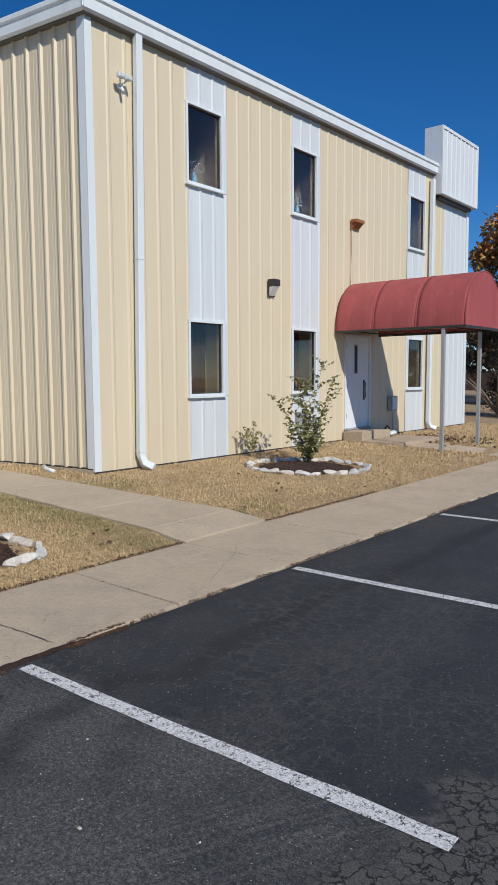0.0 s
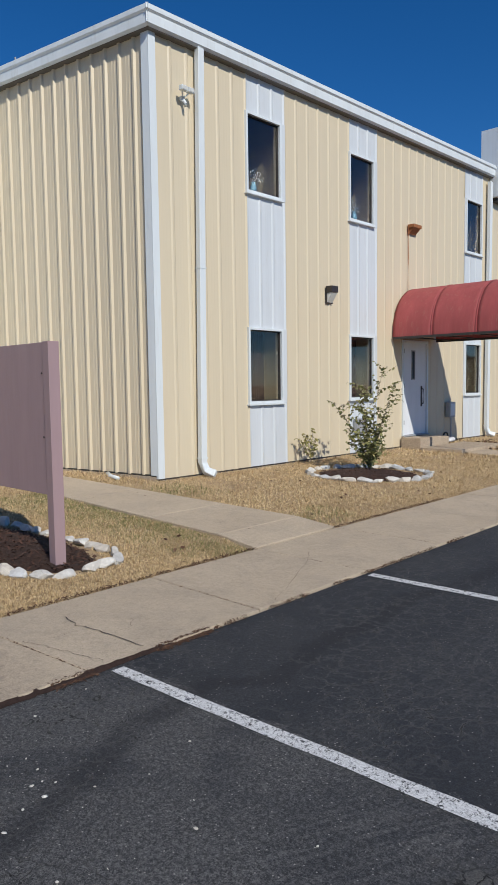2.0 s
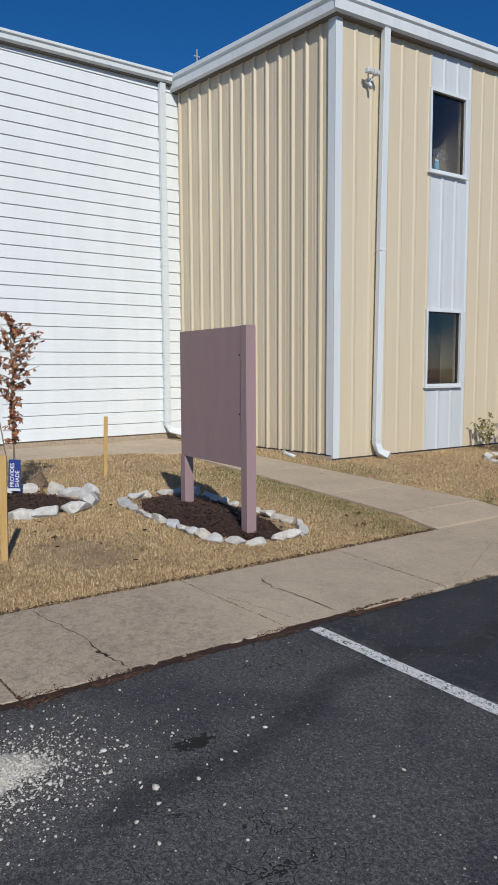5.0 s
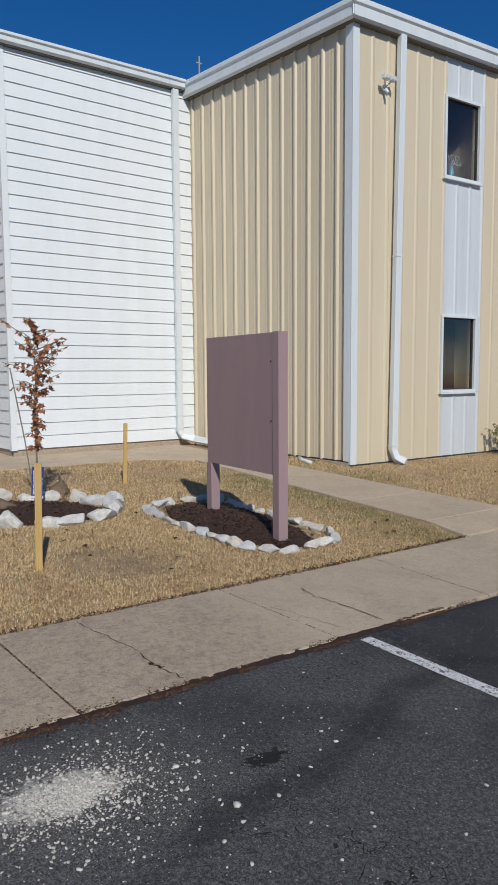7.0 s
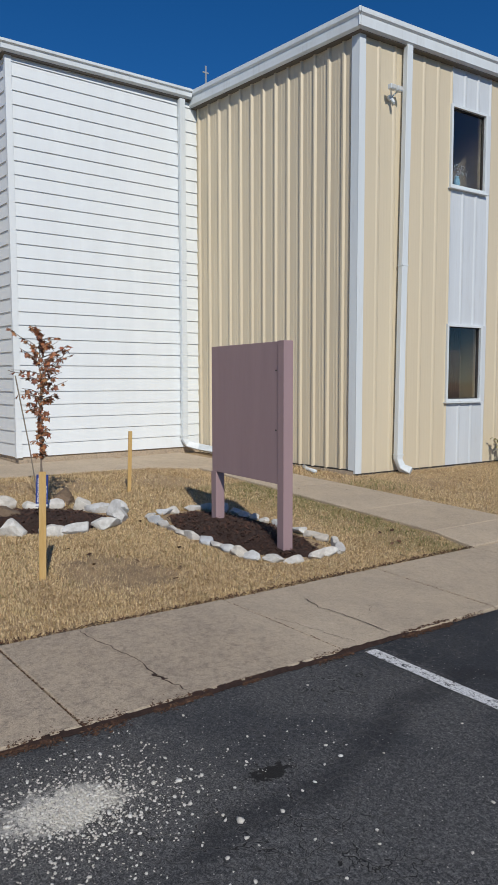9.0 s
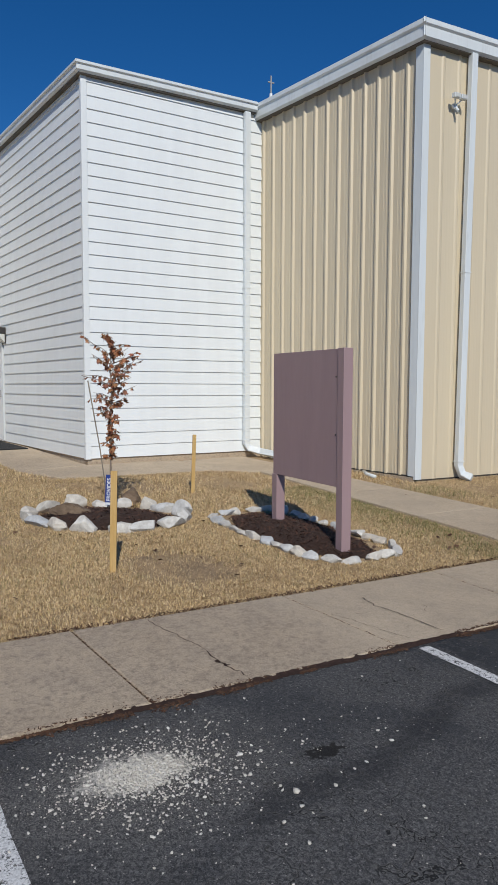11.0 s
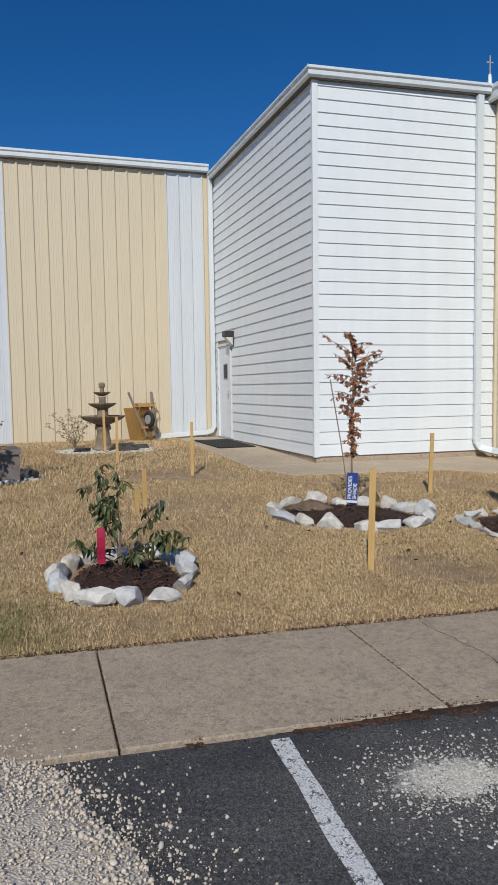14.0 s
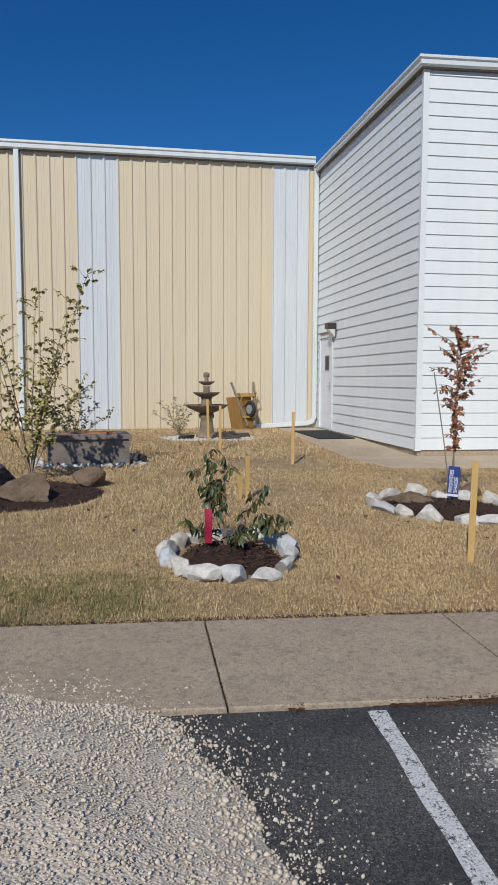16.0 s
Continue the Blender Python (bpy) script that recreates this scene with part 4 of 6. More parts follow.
# ---- downspouts ----
for u, foot in ((0.935, 0.845), (11.46, 11.40)):
    downspout(ME, [(u, -0.105, EAVE + 0.02), (foot, -0.105, 0.38), (foot + 0.03, -0.16, 0.24), (foot + 0.10, -0.30, 0.19)], "white metal downspout running down the yellow wall", 0.062)
downspout(MW, [(LEN_W - 0.38, -0.10, EAVE + 0.09), (LEN_W - 0.38, -0.10, 0.52), (LEN_W - 0.33, -0.14, 0.43), (LEN_W - 0.15, -0.30, 0.37), (LEN_W - 0.1, -0.95, 0.33)], "white downspout with an elbow at the foot of the siding", 0.062, 0.045)
downspout(MT, [(LEN_T - 0.115, -0.10, EAVE_TAN + 0.1), (LEN_T - 0.115, -0.10, 0.62), (LEN_T - 0.18, -0.10, 0.52), (LEN_T - 0.30, -0.10, 0.48), (LEN_T - 1.8, -0.10, 0.40)], "white downspout bent along the foot of the tan wall", 0.06, 0.045)
downspout(MT, [(LEN_T - 7.55, -0.10, EAVE_TAN + 0.05), (LEN_T - 7.55, -0.10, 0.62), (LEN_T - 7.55, -0.2, 0.5), (LEN_T - 7.53, -0.34, 0.44)], "white metal downspout on the tan wall", 0.06, 0.045)
bm = bmesh.new()
tube(bm, [(-9.2, 6.98, 0.22), (-8.9, 6.8, 0.215), (-8.6, 6.72, 0.21)], 0.035, 0.03, sides=10)
tagged(part("drain_pipe", bm, M["white_trim"], smooth=True), "short white plastic drain pipe lying by the side wall", "pipe")


# ---- doors ----
def door(name, m, u0, u1, z0, z1, label, lite, handle, hinge_left=True):
    root = empty(name, m, label, "door", kind="structure")
    fr = bmesh.new()
    t = 0.055
    for q in ((u0, u0 + t, z0, z1), (u1 - t, u1, z0, z1), (u0 + t, u1 - t, z1 - t, z1)):
        add_box(fr, q[0], q[1], -0.05, 0.1, q[2], q[3], 0.004)
    part("door_frame", fr, M["white_trim"], root)
    leaf = box_part("door_leaf", M["door"], root, (u0 + t + 0.004, u1 - t - 0.004, -0.012, 0.033, z0 + 0.012, z1 - t - 0.004), 0.004)
    a, b, c, d = lite
    lt = bmesh.new()
    for q in ((a - 0.025, a, c - 0.025, d + 0.025), (b, b + 0.025, c - 0.025, d + 0.025), (a, b, c - 0.025, c), (a, b, d, d + 0.025)):
        add_box(lt, q[0], q[1], -0.024, -0.012, q[2], q[3])
    part("lite_frame", lt, M["grey_metal"], leaf)
    box_part("lite", M["black"], leaf, (a, b, -0.019, -0.013, c, d), label="narrow dark glass lite")
    bm = bmesh.new()
    hu, hz, hl = handle
    if hl > 0.15:
        tube(bm, [(hu, -0.013, hz), (hu, -0.06, hz + 0.02), (hu, -0.06, hz + hl - 0.02), (hu, -0.013, hz + hl)], 0.014, sides=8)
        add_box(bm, hu - 0.035, hu + 0.035, -0.017, -0.012, hz - 0.05, hz + hl + 0.05)
    else:
        add_box(bm, hu - 0.03, hu + 0.03, -0.02, -0.012, hz - 0.07, hz + 0.1)
        tube(bm, [(hu, -0.02, hz), (hu, -0.06, hz), (hu + 0.12, -0.065, hz)], 0.012, sides=8)
    part("handle", bm, M["dark"] if hl > 0.15 else M["grey_metal"], leaf, "dark pull handle" if hl > 0.15 else "metal lever handle")
    for z in (z0 + 0.25, (z0 + z1) / 2, z1 - 0.3):
        box_part("hinge", M["grey_metal"], root, (u0 + t - 0.012, u0 + t + 0.012, -0.056, -0.05, z, z + 0.1))
    box_part("threshold", M["grey_metal"], root, (u0, u1, -0.09, 0.05, z0 - 0.02, z0 + 0.008), 0.003)
    return root


door("door_1", ME, *DOOR_U, *DOOR_Z, "white metal entrance door with a narrow dark lite", (7.62, 7.73, 1.72, 2.35), (8.06, 1.12, 0.38))
door("door_2", MWS, *D2_U, *D2_Z, "closed white metal side door with a small lite", (0.77, 1.08, 1.88, 2.22), (1.12, 1.47, 0.1))

# stoop and steps at the entrance
bm = bmesh.new()
add_box(bm, 7.08, 8.05, -0.55, -0.06, 0.0, 0.39, 0.012)
stoop = part("door_step", bm, M["concrete"], m=ME)
tagged(stoop, "tan concrete entrance step below the white door", "step")
bm = bmesh.new()
add_box(bm, 8.07, 8.5, -0.5, -0.06, 0.0, 0.36, 0.012)
tagged(part("door_step", bm, M["concrete"], m=ME), "low tan concrete side step", "step")
bm = bmesh.new()
add_box(bm, 7.05, 9.1, -1.55, -0.57, 0.0, 0.19, 0.012)
tagged(part("door_step", bm, M["concrete"], m=ME), "low broad concrete step to the entrance", "step")
bm = bmesh.new()
tube(bm, [(8.72 + 0.12 * math.cos(a), -0.3, 0.30 + 0.12 * math.sin(a)) for a in np.linspace(-0.6, 3.7, 14)], 0.022, sides=8)
tagged(part("hose", bm, M["black"], m=ME, smooth=True), "black hose loop resting on the step", "hose")

# canopy on two posts
root = empty("entrance_canopy", ME, "faded red fabric barrel canopy over the entrance", "canopy")
CU, CR, CH, CZ, CX = 7.72, 0.98, 1.13, 2.64, 3.05


def arch(x0, x1, r, h, thick, n=28, u=CU):
    bm = bmesh.new()
    rows = []
    for y in np.linspace(-x0, -x1, 12):
        rows.append([[bm.verts.new((u + (r - t) * math.cos(a), y, CZ + (h - t) * max(0.0, math.sin(a)) ** 0.9)) for a in np.linspace(math.pi, 0, n)] for t in (0, thick)])
    for p, q in zip(rows, rows[1:]):
        for s in (0, 1):
            for i in range(n - 1):
                bm.faces.new((p[s][i], p[s][i + 1], q[s][i + 1], q[s][i]))
    for e in (rows[0], rows[-1]):
        for i in range(n - 1):
            bm.faces.new((e[0][i], e[0][i + 1], e[1][i + 1], e[1][i]))
    return bm


for a, b in ((0.04, 0.98), (0.985, 1.98), (1.985, CX)):
    part("fabric_panel", arch(a, b, CR, CH, 0.012), M["canopy"], root, smooth=True)
for x in (0.98, 1.98, CX - 0.01):
    part("seam", arch(x - 0.012, x + 0.016, CR + 0.008, CH + 0.008, 0.02), M["canopy"], root, smooth=True)
bm = bmesh.new()
c = bm.verts.new((CU, -CX, CZ))
pts = [bm.verts.new((CU + CR * math.cos(a), -CX, CZ + CH * max(0.0, math.sin(a)) ** 0.9)) for a in np.linspace(math.pi, 0, 28)]
for i in range(27):
    bm.faces.new((c, pts[i], pts[i + 1]))
part("end_panel", bm, M["canopy"], root, "pinkish red end panel")
for u in (CU - CR, CU + CR):
    box_part("side_rail", M["dark"], root, (u - 0.02, u + 0.02, -CX, -0.05, CZ - 0.05, CZ), label="dark metal side rail")
box_part("front_rail", M["dark"], root, (CU - CR, CU + CR, -CX - 0.002, -CX + 0.04, CZ - 0.05, CZ))
for k in range(4):
    v = CX * (k + 0.6) / 4.2
    box_part("cross_bar", M["dark"], root, (CU - CR, CU + CR, -v - 0.012, -v + 0.012, CZ - 0.035, CZ - 0.01))
for u in (CU - CR + 0.03, CU + CR - 0.03):
    box_part("post", M["grey_metal"], root, (u - 0.035, u + 0.035, -2.62, -2.55, 0.03, CZ - 0.04), 0.004, "grey square steel post")


# ---- fittings on the window wall ----
def flood_light(u, z):
    root = empty("flood_light", ME @ pose(u, -0.035, z) @ Matrix.Scale(0.8, 4), "white twin flood light under the eave", "light")
    bm = bmesh.new()
    tube(bm, [(0, 0, -0.06), (0, -0.05, -0.06)], 0.055, sides=14)
    part("base", bm, M["white_trim"], root, smooth=False)
    for s, tilt in ((-0.09, 0.05), (0.09, 0.0)):
        bm = bmesh.new()
        tube(bm, [(0, -0.05, -0.06), (s * 0.6, -0.10, 0.0), (s, -0.13, 0.04)], 0.014, sides=8)
        part("arm", bm, M["white_trim"], root)
        head = bmesh.new()
        add_box(head, s - 0.075, s + 0.075, -0.21, -0.12, 0.03, 0.12, 0.012)
        hd = part("lamp_head", head, M["white_trim"], root)
        box_part("lens", M["lamp_glass"], hd, (s - 0.06, s + 0.06, -0.216, -0.211, 0.042, 0.108))
    bm = bmesh.new()
    tube(bm, [(0.02, -0.05, -0.09), (0.03, -0.10, -0.17), (0.03, -0.10, -0.2)], 0.03, sides=10)
    part("sensor", bm, M["white_trim"], root)


flood_light(0.60, 6.10)


def wall_lamp(m, u, z, w, h, d, label, rusty=False):
    root = empty("wall_lamp", m @ pose(u, -0.034, z), label, "light", "wall lamps")
    body = M["rust"] if rusty else M["dark"]
    box_part("back_plate", body, root, (-w / 2, w / 2, -0.02, 0.0, -h / 2, h / 2), 0.004)
    box_part("hood", body, root, (-w / 2, w / 2, -d, -0.02, h * 0.12, h / 2), 0.008)
    bm = bmesh.new()
    vs = [bm.verts.new(p) for p in ((-w * 0.42, -0.02, -h * 0.45), (w * 0.42, -0.02, -h * 0.45), (w * 0.42, -d * 0.9, h * 0.1), (-w * 0.42, -d * 0.9, h * 0.1), (-w * 0.42, -0.02, h * 0.1), (w * 0.42, -0.02, h * 0.1))]
    for q in ((0, 1, 2, 3), (3, 2, 5, 4), (0, 3, 4), (1, 5, 2), (0, 4, 5, 1)):
        bm.faces.new([vs[i] for i in q])
    part("diffuser", bm, M["rust"] if rusty else M["lamp_glass"], root, "" if rusty else "frosted glass diffuser")
    return root


wall_lamp(ME, 4.40, 3.37, 0.21, 0.33, 0.15, "dark bronze wall lamp with a frosted diffuser")
wall_lamp(ME, 7.55, 5.08, 0.34, 0.2, 0.16, "rusted wall lamp with a streak of rust below it", True)
wall_lamp(MWS, 1.56, 2.82, 0.26, 0.36, 0.22, "dark wall lamp beside the side door")
bm = bmesh.new()
tube(bm, [(7.38, -0.04, 4.98), (7.39, -0.041, 4.5), (7.385, -0.04, 3.7)], 0.012, 0.008, sides=6)
tagged(part("conduit", bm, M["rust"], m=ME), "rusty conduit running down the yellow wall", "conduit")
root = empty("meter_box", ME @ pose(9.36, -0.035, 0.95), "grey meter box on the wall beside the entrance", "meter box")
box_part("case", M["grey_metal"], root, (-0.15, 0.15, -0.12, 0.0, -0.19, 0.19), 0.01)
box_part("cover", M["white_trim"], root, (-0.12, 0.12, -0.128, -0.121, -0.15, 0.15), 0.003)
bm = bmesh.new()
tube(bm, [(0.05, -0.05, -0.19), (0.05, -0.05, -0.8)], 0.018, sides=8)
part("conduit", bm, M["grey_metal"], root)
bm = bmesh.new()
add_box(bm, 5.25, 5.62, -0.10, -0.036, 0.62, 0.90, 0.008)
ob = part("vent_hood", bm, M["grey_metal"], m=ME)
tagged(ob, "grey metal vent box below the window", "vent")

# raised sign cabinet at the far end of the wall
root = empty("parapet_cabinet", pose(0, 0, 0), "white ribbed metal parapet box above the far wall end", "parapet")
mc = frame_of((-7.75, 18.75), (-7.73, 21.2))[0]
bm = bmesh.new()
ribbed(bm, 0.05, 2.40, 6.58, 8.22, 0.0, 0.022)
part("front_sheet", bm, M["white_sheet"], root, m=mc)
box_part("body", M["white_sheet"], root, (0.0, 2.45, 0.012, 0.5, 6.52, 8.30), m=mc)
for q in ((0.0, 0.06, -0.03, 0.01, 6.52, 8.30), (2.39, 2.45, -0.03, 0.01, 6.52, 8.30), (0.06, 2.39, -0.03, 0.01, 8.22, 8.30), (0.06, 2.39, -0.03, 0.01, 6.52, 6.58)):
    box_part("edge_trim", M["white_trim"], root, q, 0.004, m=mc)
box_part("bracket", M["dark"], root, (0.1, 2.3, 0.1, 0.3, 6.44, 6.52), m=mc)

# steeple behind the roofs
root = empty("steeple", pose(-31.0, 18.4, gz(-31)), "thin white steeple with a cross behind the roofs", "steeple")
box_part("tower", M["white_sheet"], root, (-0.5, 0.5, -0.5, 0.5, 0, 12.6), 0.02)
bm = bmesh.new()
tube(bm, [(0, 0, 12.6), (0, 0, 15.9)], [0.42, 0.07], sides=8)
part("spire", bm, M["white_trim"], root)
bm = bmesh.new()
add_box(bm, -0.032, 0.032, -0.032, 0.032, 15.85, 16.75, 0.01)
add_box(bm, -0.026, 0.026, -0.17, 0.17, 16.4, 16.46, 0.01)
part("cross", bm, M["grey_metal"], root, "grey metal cross")

# ---- sign board ----
ms, LS = frame_of((-6.33, 3.415), (-4.985, 3.36))
root = empty("sign_board", ms, "blank mauve painted sign board on two posts", "sign")
box_part("panel", M["mauve"], root, (0.012, LS - 0.10, -0.045, 0.045, 0.70, 2.015), 0.004)
for a in (0.0, LS - 0.10):
    z1 = 0.70 if a == 0.0 else 2.02
    box_part("post", M["mauve"], root, (a, a + 0.10, -0.052, 0.052, 0.02, z1), 0.004, "mauve square post")
for z in (1.2, 1.75):
    bm = bmesh.new()
    tube(bm, [(LS - 0.13, -0.044, z), (LS - 0.13, -0.05, z)], 0.008, sides=8)
    part("screw", bm, M["dark"], root)


# ---- planting beds ----
def bed(cx, cy, a, b, t, h, seed, chips, label):
    """A low mulch mound, with loose shreds on it."""
    r = random.Random(seed)
    ct, st = math.cos(t), math.sin(t)
    bm = bmesh.new()
    rings = []
    for i in range(1, 15):
        f = i / 14
        ring = []
        for k in range(44):
            an = 2 * math.pi * k / 44
            u, v = a * f * math.cos(an), b * f * math.sin(an)
            x, y = cx + u * ct - v * st, cy + u * st + v * ct
            ring.append(bm.verts.new((x, y, gz(x) - 0.02 + h * (1 - f ** 2.4) + 0.022 * noise.noise((x * 9, y * 9, seed)))))
        rings.append(ring)
    mid = bm.verts.new((cx, cy, gz(cx) + h - 0.02))
    for k in range(44):
        bm.faces.new((mid, rings[0][k], rings[0][(k + 1) % 44]))
    for p, q in zip(rings, rings[1:]):
        for k in range(44):
            bm.faces.new((p[k], q[k], q[(k + 1) % 44], p[(k + 1) % 44]))
    ob = part("mulch_bed", bm, M["mulch_bed"], smooth=True)
    tagged(ob, label, "mulch bed")
    places = []
    for _ in range(chips):
        f, an = math.sqrt(r.random()), r.uniform(0, 6.283)
        u, v = a * f * math.cos(an), b * f * math.sin(an)
        x, y = cx + u * ct - v * st, cy + u * st + v * ct
        s = r.uniform(0.010, 0.028)
        places.append((x, y, gz(x) - 0.012 + h * (1 - f ** 2.4) + 0.022 * noise.noise((x * 9, y * 9, seed)), s, s * 0.28, 0.007, 0.7))
    sh = pieces("mulch_shreds", places, M["mulch"], r, CHIP)
    tagged(sh, "loose brown shredded mulch on the bed", "mulch", kind="stuff")


def stone_ring(cx, cy, a, b, t, n, size, seed, label, group, box=0.0, gap=()):
    """Rough white stones laid round a bed."""
    r = random.Random(seed)
    ct, st = math.cos(t), math.sin(t)
    pts = []
    for k in range(720):
        an = 2 * math.pi * k / 720
        e = 2 / (2 + box * 6)
        u = a * math.copysign(abs(math.cos(an)) ** e, math.cos(an))
        v = b * math.copysign(abs(math.sin(an)) ** e, math.sin(an))
        pts.append((u, v))
    d = [0.0]
    for p, q in zip(pts, pts[1:] + pts[:1]):
        d.append(d[-1] + math.hypot(q[0] - p[0], q[1] - p[1]))
    for i in range(n):
        s = d[-1] * (i + r.uniform(-0.12, 0.12)) / n % d[-1]
        k = min(719, int(np.searchsorted(d, s)))
        u, v = pts[k]
        u2, v2 = pts[(k + 6) % 720]
        x, y = cx + u * ct - v * st, cy + u * st + v * ct
        rz = math.degrees(math.atan2(v2 - v, u2 - u) + t)
        L = d[-1] / n * 0.62 * r.uniform(0.88, 1.16)
        w, h = size * r.uniform(0.75, 1.15), size * r.uniform(0.7, 1.15)
        rock_thing("edging_stone", x, y, gz(x) + h * 0.45, L, w, h, rz + r.uniform(-12, 12), seed * 100 + i, M["stone"], label, "stone", group, sub=3, rough=0.22)


bed(-5.68, -0.84, 0.60, 0.46, 0.0, 0.10, 21, 900, "round brown mulch bed under a green shrub")
stone_ring(-5.68, -0.84, 0.68, 0.53, 0.0, 14, 0.105, 31, "rough white limestone edging stone round the shrub bed", "stones round the shrub bed")
bed(-7.52, 1.86, 0.86, 0.62, 0.95, 0.10, 22, 900, "oval brown mulch bed under a young maple")
stone_ring(-7.52, 1.86, 0.92, 0.69, 0.95, 16, 0.115, 32, "rough white limestone edging stone round the maple bed", "stones round the maple bed")
bed(-5.93, 3.42, 1.19, 0.50, 0.02, 0.12, 23, 1500, "long brown mulch bed under the sign board")
stone_ring(-5.93, 3.42, 1.20, 0.53, 0.02, 32, 0.068, 33, "small white limestone edging stone round the sign bed", "stones round the sign bed", 0.45)
bed(-6.2, 10.1, 0.92, 0.78, 0.6, 0.09, 24, 500, "round brown mulch bed by the yellow wall")
stone_ring(-6.2, 10.1, 1.0, 0.86, 0.6, 26, 0.07, 34, "small white limestone edging stone round the bush bed", "stones round the bush bed")
bed(-8.75, -3.35, 1.1, 1.2, 0.0, 0.12, 25, 1500, "brown mulch bed with boulders under the birch")
for x, y, sx, sy, sz, rz, sd, mt, lb in ((-8.25, -3.08, 0.40, 0.27, 0.25, 80, 51, "boulder", "rounded brown sandstone boulder on the mulch"), (-9.35, -3.65, 0.42, 0.34, 0.22, 30, 52, "slate", "dark flat tilted rock on the mulch"), (-9.3, -2.45, 0.27, 0.22, 0.19, 10, 53, "boulder", "angular brown boulder at the edge of the mulch"), (-8.95, -3.2, 0.16, 0.13, 0.10, 40, 54, "boulder", "small pale boulder on the mulch"), (-7.74, 1.52, 0.25, 0.17, 0.12, 60, 55, "boulder", "flat brown rock in the maple bed"), (-8.30, 2.42, 0.22, 0.17, 0.13, 20, 56, "boulder", "brown rock at the back of the maple bed")):
    rock_thing("boulder", x, y, gz(x) + sz * 0.55, sx, sy, sz, rz, sd, M[mt], lb, "boulder", sub=4, rough=0.35)


# ---- plants ----
def leaf_proto(kind):
    if kind == "maple":
        n = 10
        ang = np.linspace(0, 2 * np.pi, n, endpoint=False)
        rad = np.where(np.arange(n) % 2 == 0, 1.0, 0.48)
        v = np.stack((0.9 + rad * np.cos(ang), rad * np.sin(ang), 0.18 * np.cos(2 * ang)), 1)
        v = np.vstack((v, [(0.9, 0, 0.12)]))
        return v, np.array([(i, (i + 1) % n, n) for i in range(n)])
    if kind == "oval":
        v = np.array([(0, 0, 0), (0.35, 0.5, 0.12), (0.95, 0.52, 0.05), (1.45, 0, -0.2), (0.95, -0.52, 0.05), (0.35, -0.5, 0.12), (0.7, 0, -0.03)], float)
        return v, np.array([(0, 1, 6), (1, 2, 6), (2, 3, 6), (3, 4, 6), (4, 5, 6), (5, 0, 6)])
    v = np.array([(0, 0, 0), (0.7, 0.34, 0.10), (1.4, 0.26, 0.02), (2.0, 0, -0.25), (1.4, -0.26, 0.02), (0.7, -0.34, 0.10), (1.0, 0, -0.03)], float)
    return v, np.array([(0, 1, 6), (1, 2, 6), (2, 3, 6), (3, 4, 6), (4, 5, 6), (5, 0, 6)])


def plant(name, x, y, stems, leaf, mat, bark, label, category, seed, twig=0.18, twigs=9, per=4, size=0.03, z_from=0.25, droop=0.5, r0=0.012, extra=None):
    """Stems with side twigs; leaves stand along the twigs. stems: (dx, dy, height, bend)."""
    r = random.Random(seed)
    z0 = gz(x) + 0.03
    root = empty(name, pose(x, y, z0), label, category)
    v0, f0 = leaf_proto(leaf)
    vv, tt, cnt = [], [], 0
    for dx, dy, h, bend in stems:
        bm = bmesh.new()
        n = 9
        line = []
        for i in range(n + 1):
            f = i / n
            line.append(Vector((dx * f ** 1.3 + bend * math.sin(f * 3.1) * 0.5 + r.uniform(-1, 1) * 0.008, dy * f ** 1.3 + r.uniform(-1, 1) * 0.008, h * f)))
        tube(bm, line, [r0 * (1 - 0.8 * i / n) for i in range(n + 1)], sides=6)
        tips = []
        for k in range(twigs):
            f = z_from + (1 - z_from) * (k + r.random()) / twigs
            i = min(n - 1, int(f * n))
            p = line[i].lerp(line[i + 1], f * n - i)
            an = r.uniform(0, 6.283)
            ln = twig * r.uniform(0.5, 1.25) * (extra(f) if extra else 1)
            q = p + Vector((math.cos(an) * ln, math.sin(an) * ln, ln * r.uniform(0.1, 0.9)))
            mid = p.lerp(q, 0.5) + Vector((0, 0, 0.02))
            tube(bm, [p, mid, q], [r0 * 0.35, r0 * 0.25, r0 * 0.15], sides=4)
            tips.append((p, mid, q))
        part("stem", bm, bark, root)
        tips.append((line[-2], line[-1], line[-1]))
        for p, mid, q in tips:
            for _ in range(per + (r.random() < 0.5)):
                f = r.random()
                c = p.lerp(mid, f * 2) if f < 0.5 else mid.lerp(q, f * 2 - 1)
                s = size * r.uniform(0.6, 1.3)
                m = turn_matrix(r.uniform(-0.9, 0.9), droop + r.uniform(-0.7, 0.7), r.uniform(0, 6.283))
                vv.append((v0 * s) @ m.T + np.array(c))
                tt.append(f0 + cnt)
                cnt += len(v0)
    ob = raw_mesh("foliage", np.concatenate(vv), np.concatenate(tt), mat)
    ob.parent = root
    return root


rp = random.Random(77)
maple = plant("maple_sapling", -7.92, 2.04, [(0.03, 0.02, 2.02, 0.02)], "maple", M["maple_leaf"], M["bark"], "young maple sapling with rust red autumn leaves", "tree", 61, 0.35, 76, 7, 0.035, 0.30, 0.9, 0.016,
              lambda f: 0.28 if f < 0.5 else (0.6 if f > 0.93 else min(1.0, 0.25 + (f - 0.48) * 3.0)))
bm = bmesh.new()
tube(bm, [(0.06, -0.04, 0.0), (0.02, -0.13, 0.75), (-0.03, -0.25, 1.55)], 0.008, sides=6)
part("support_cane", bm, M["grey_wood"], maple, "thin grey support cane")

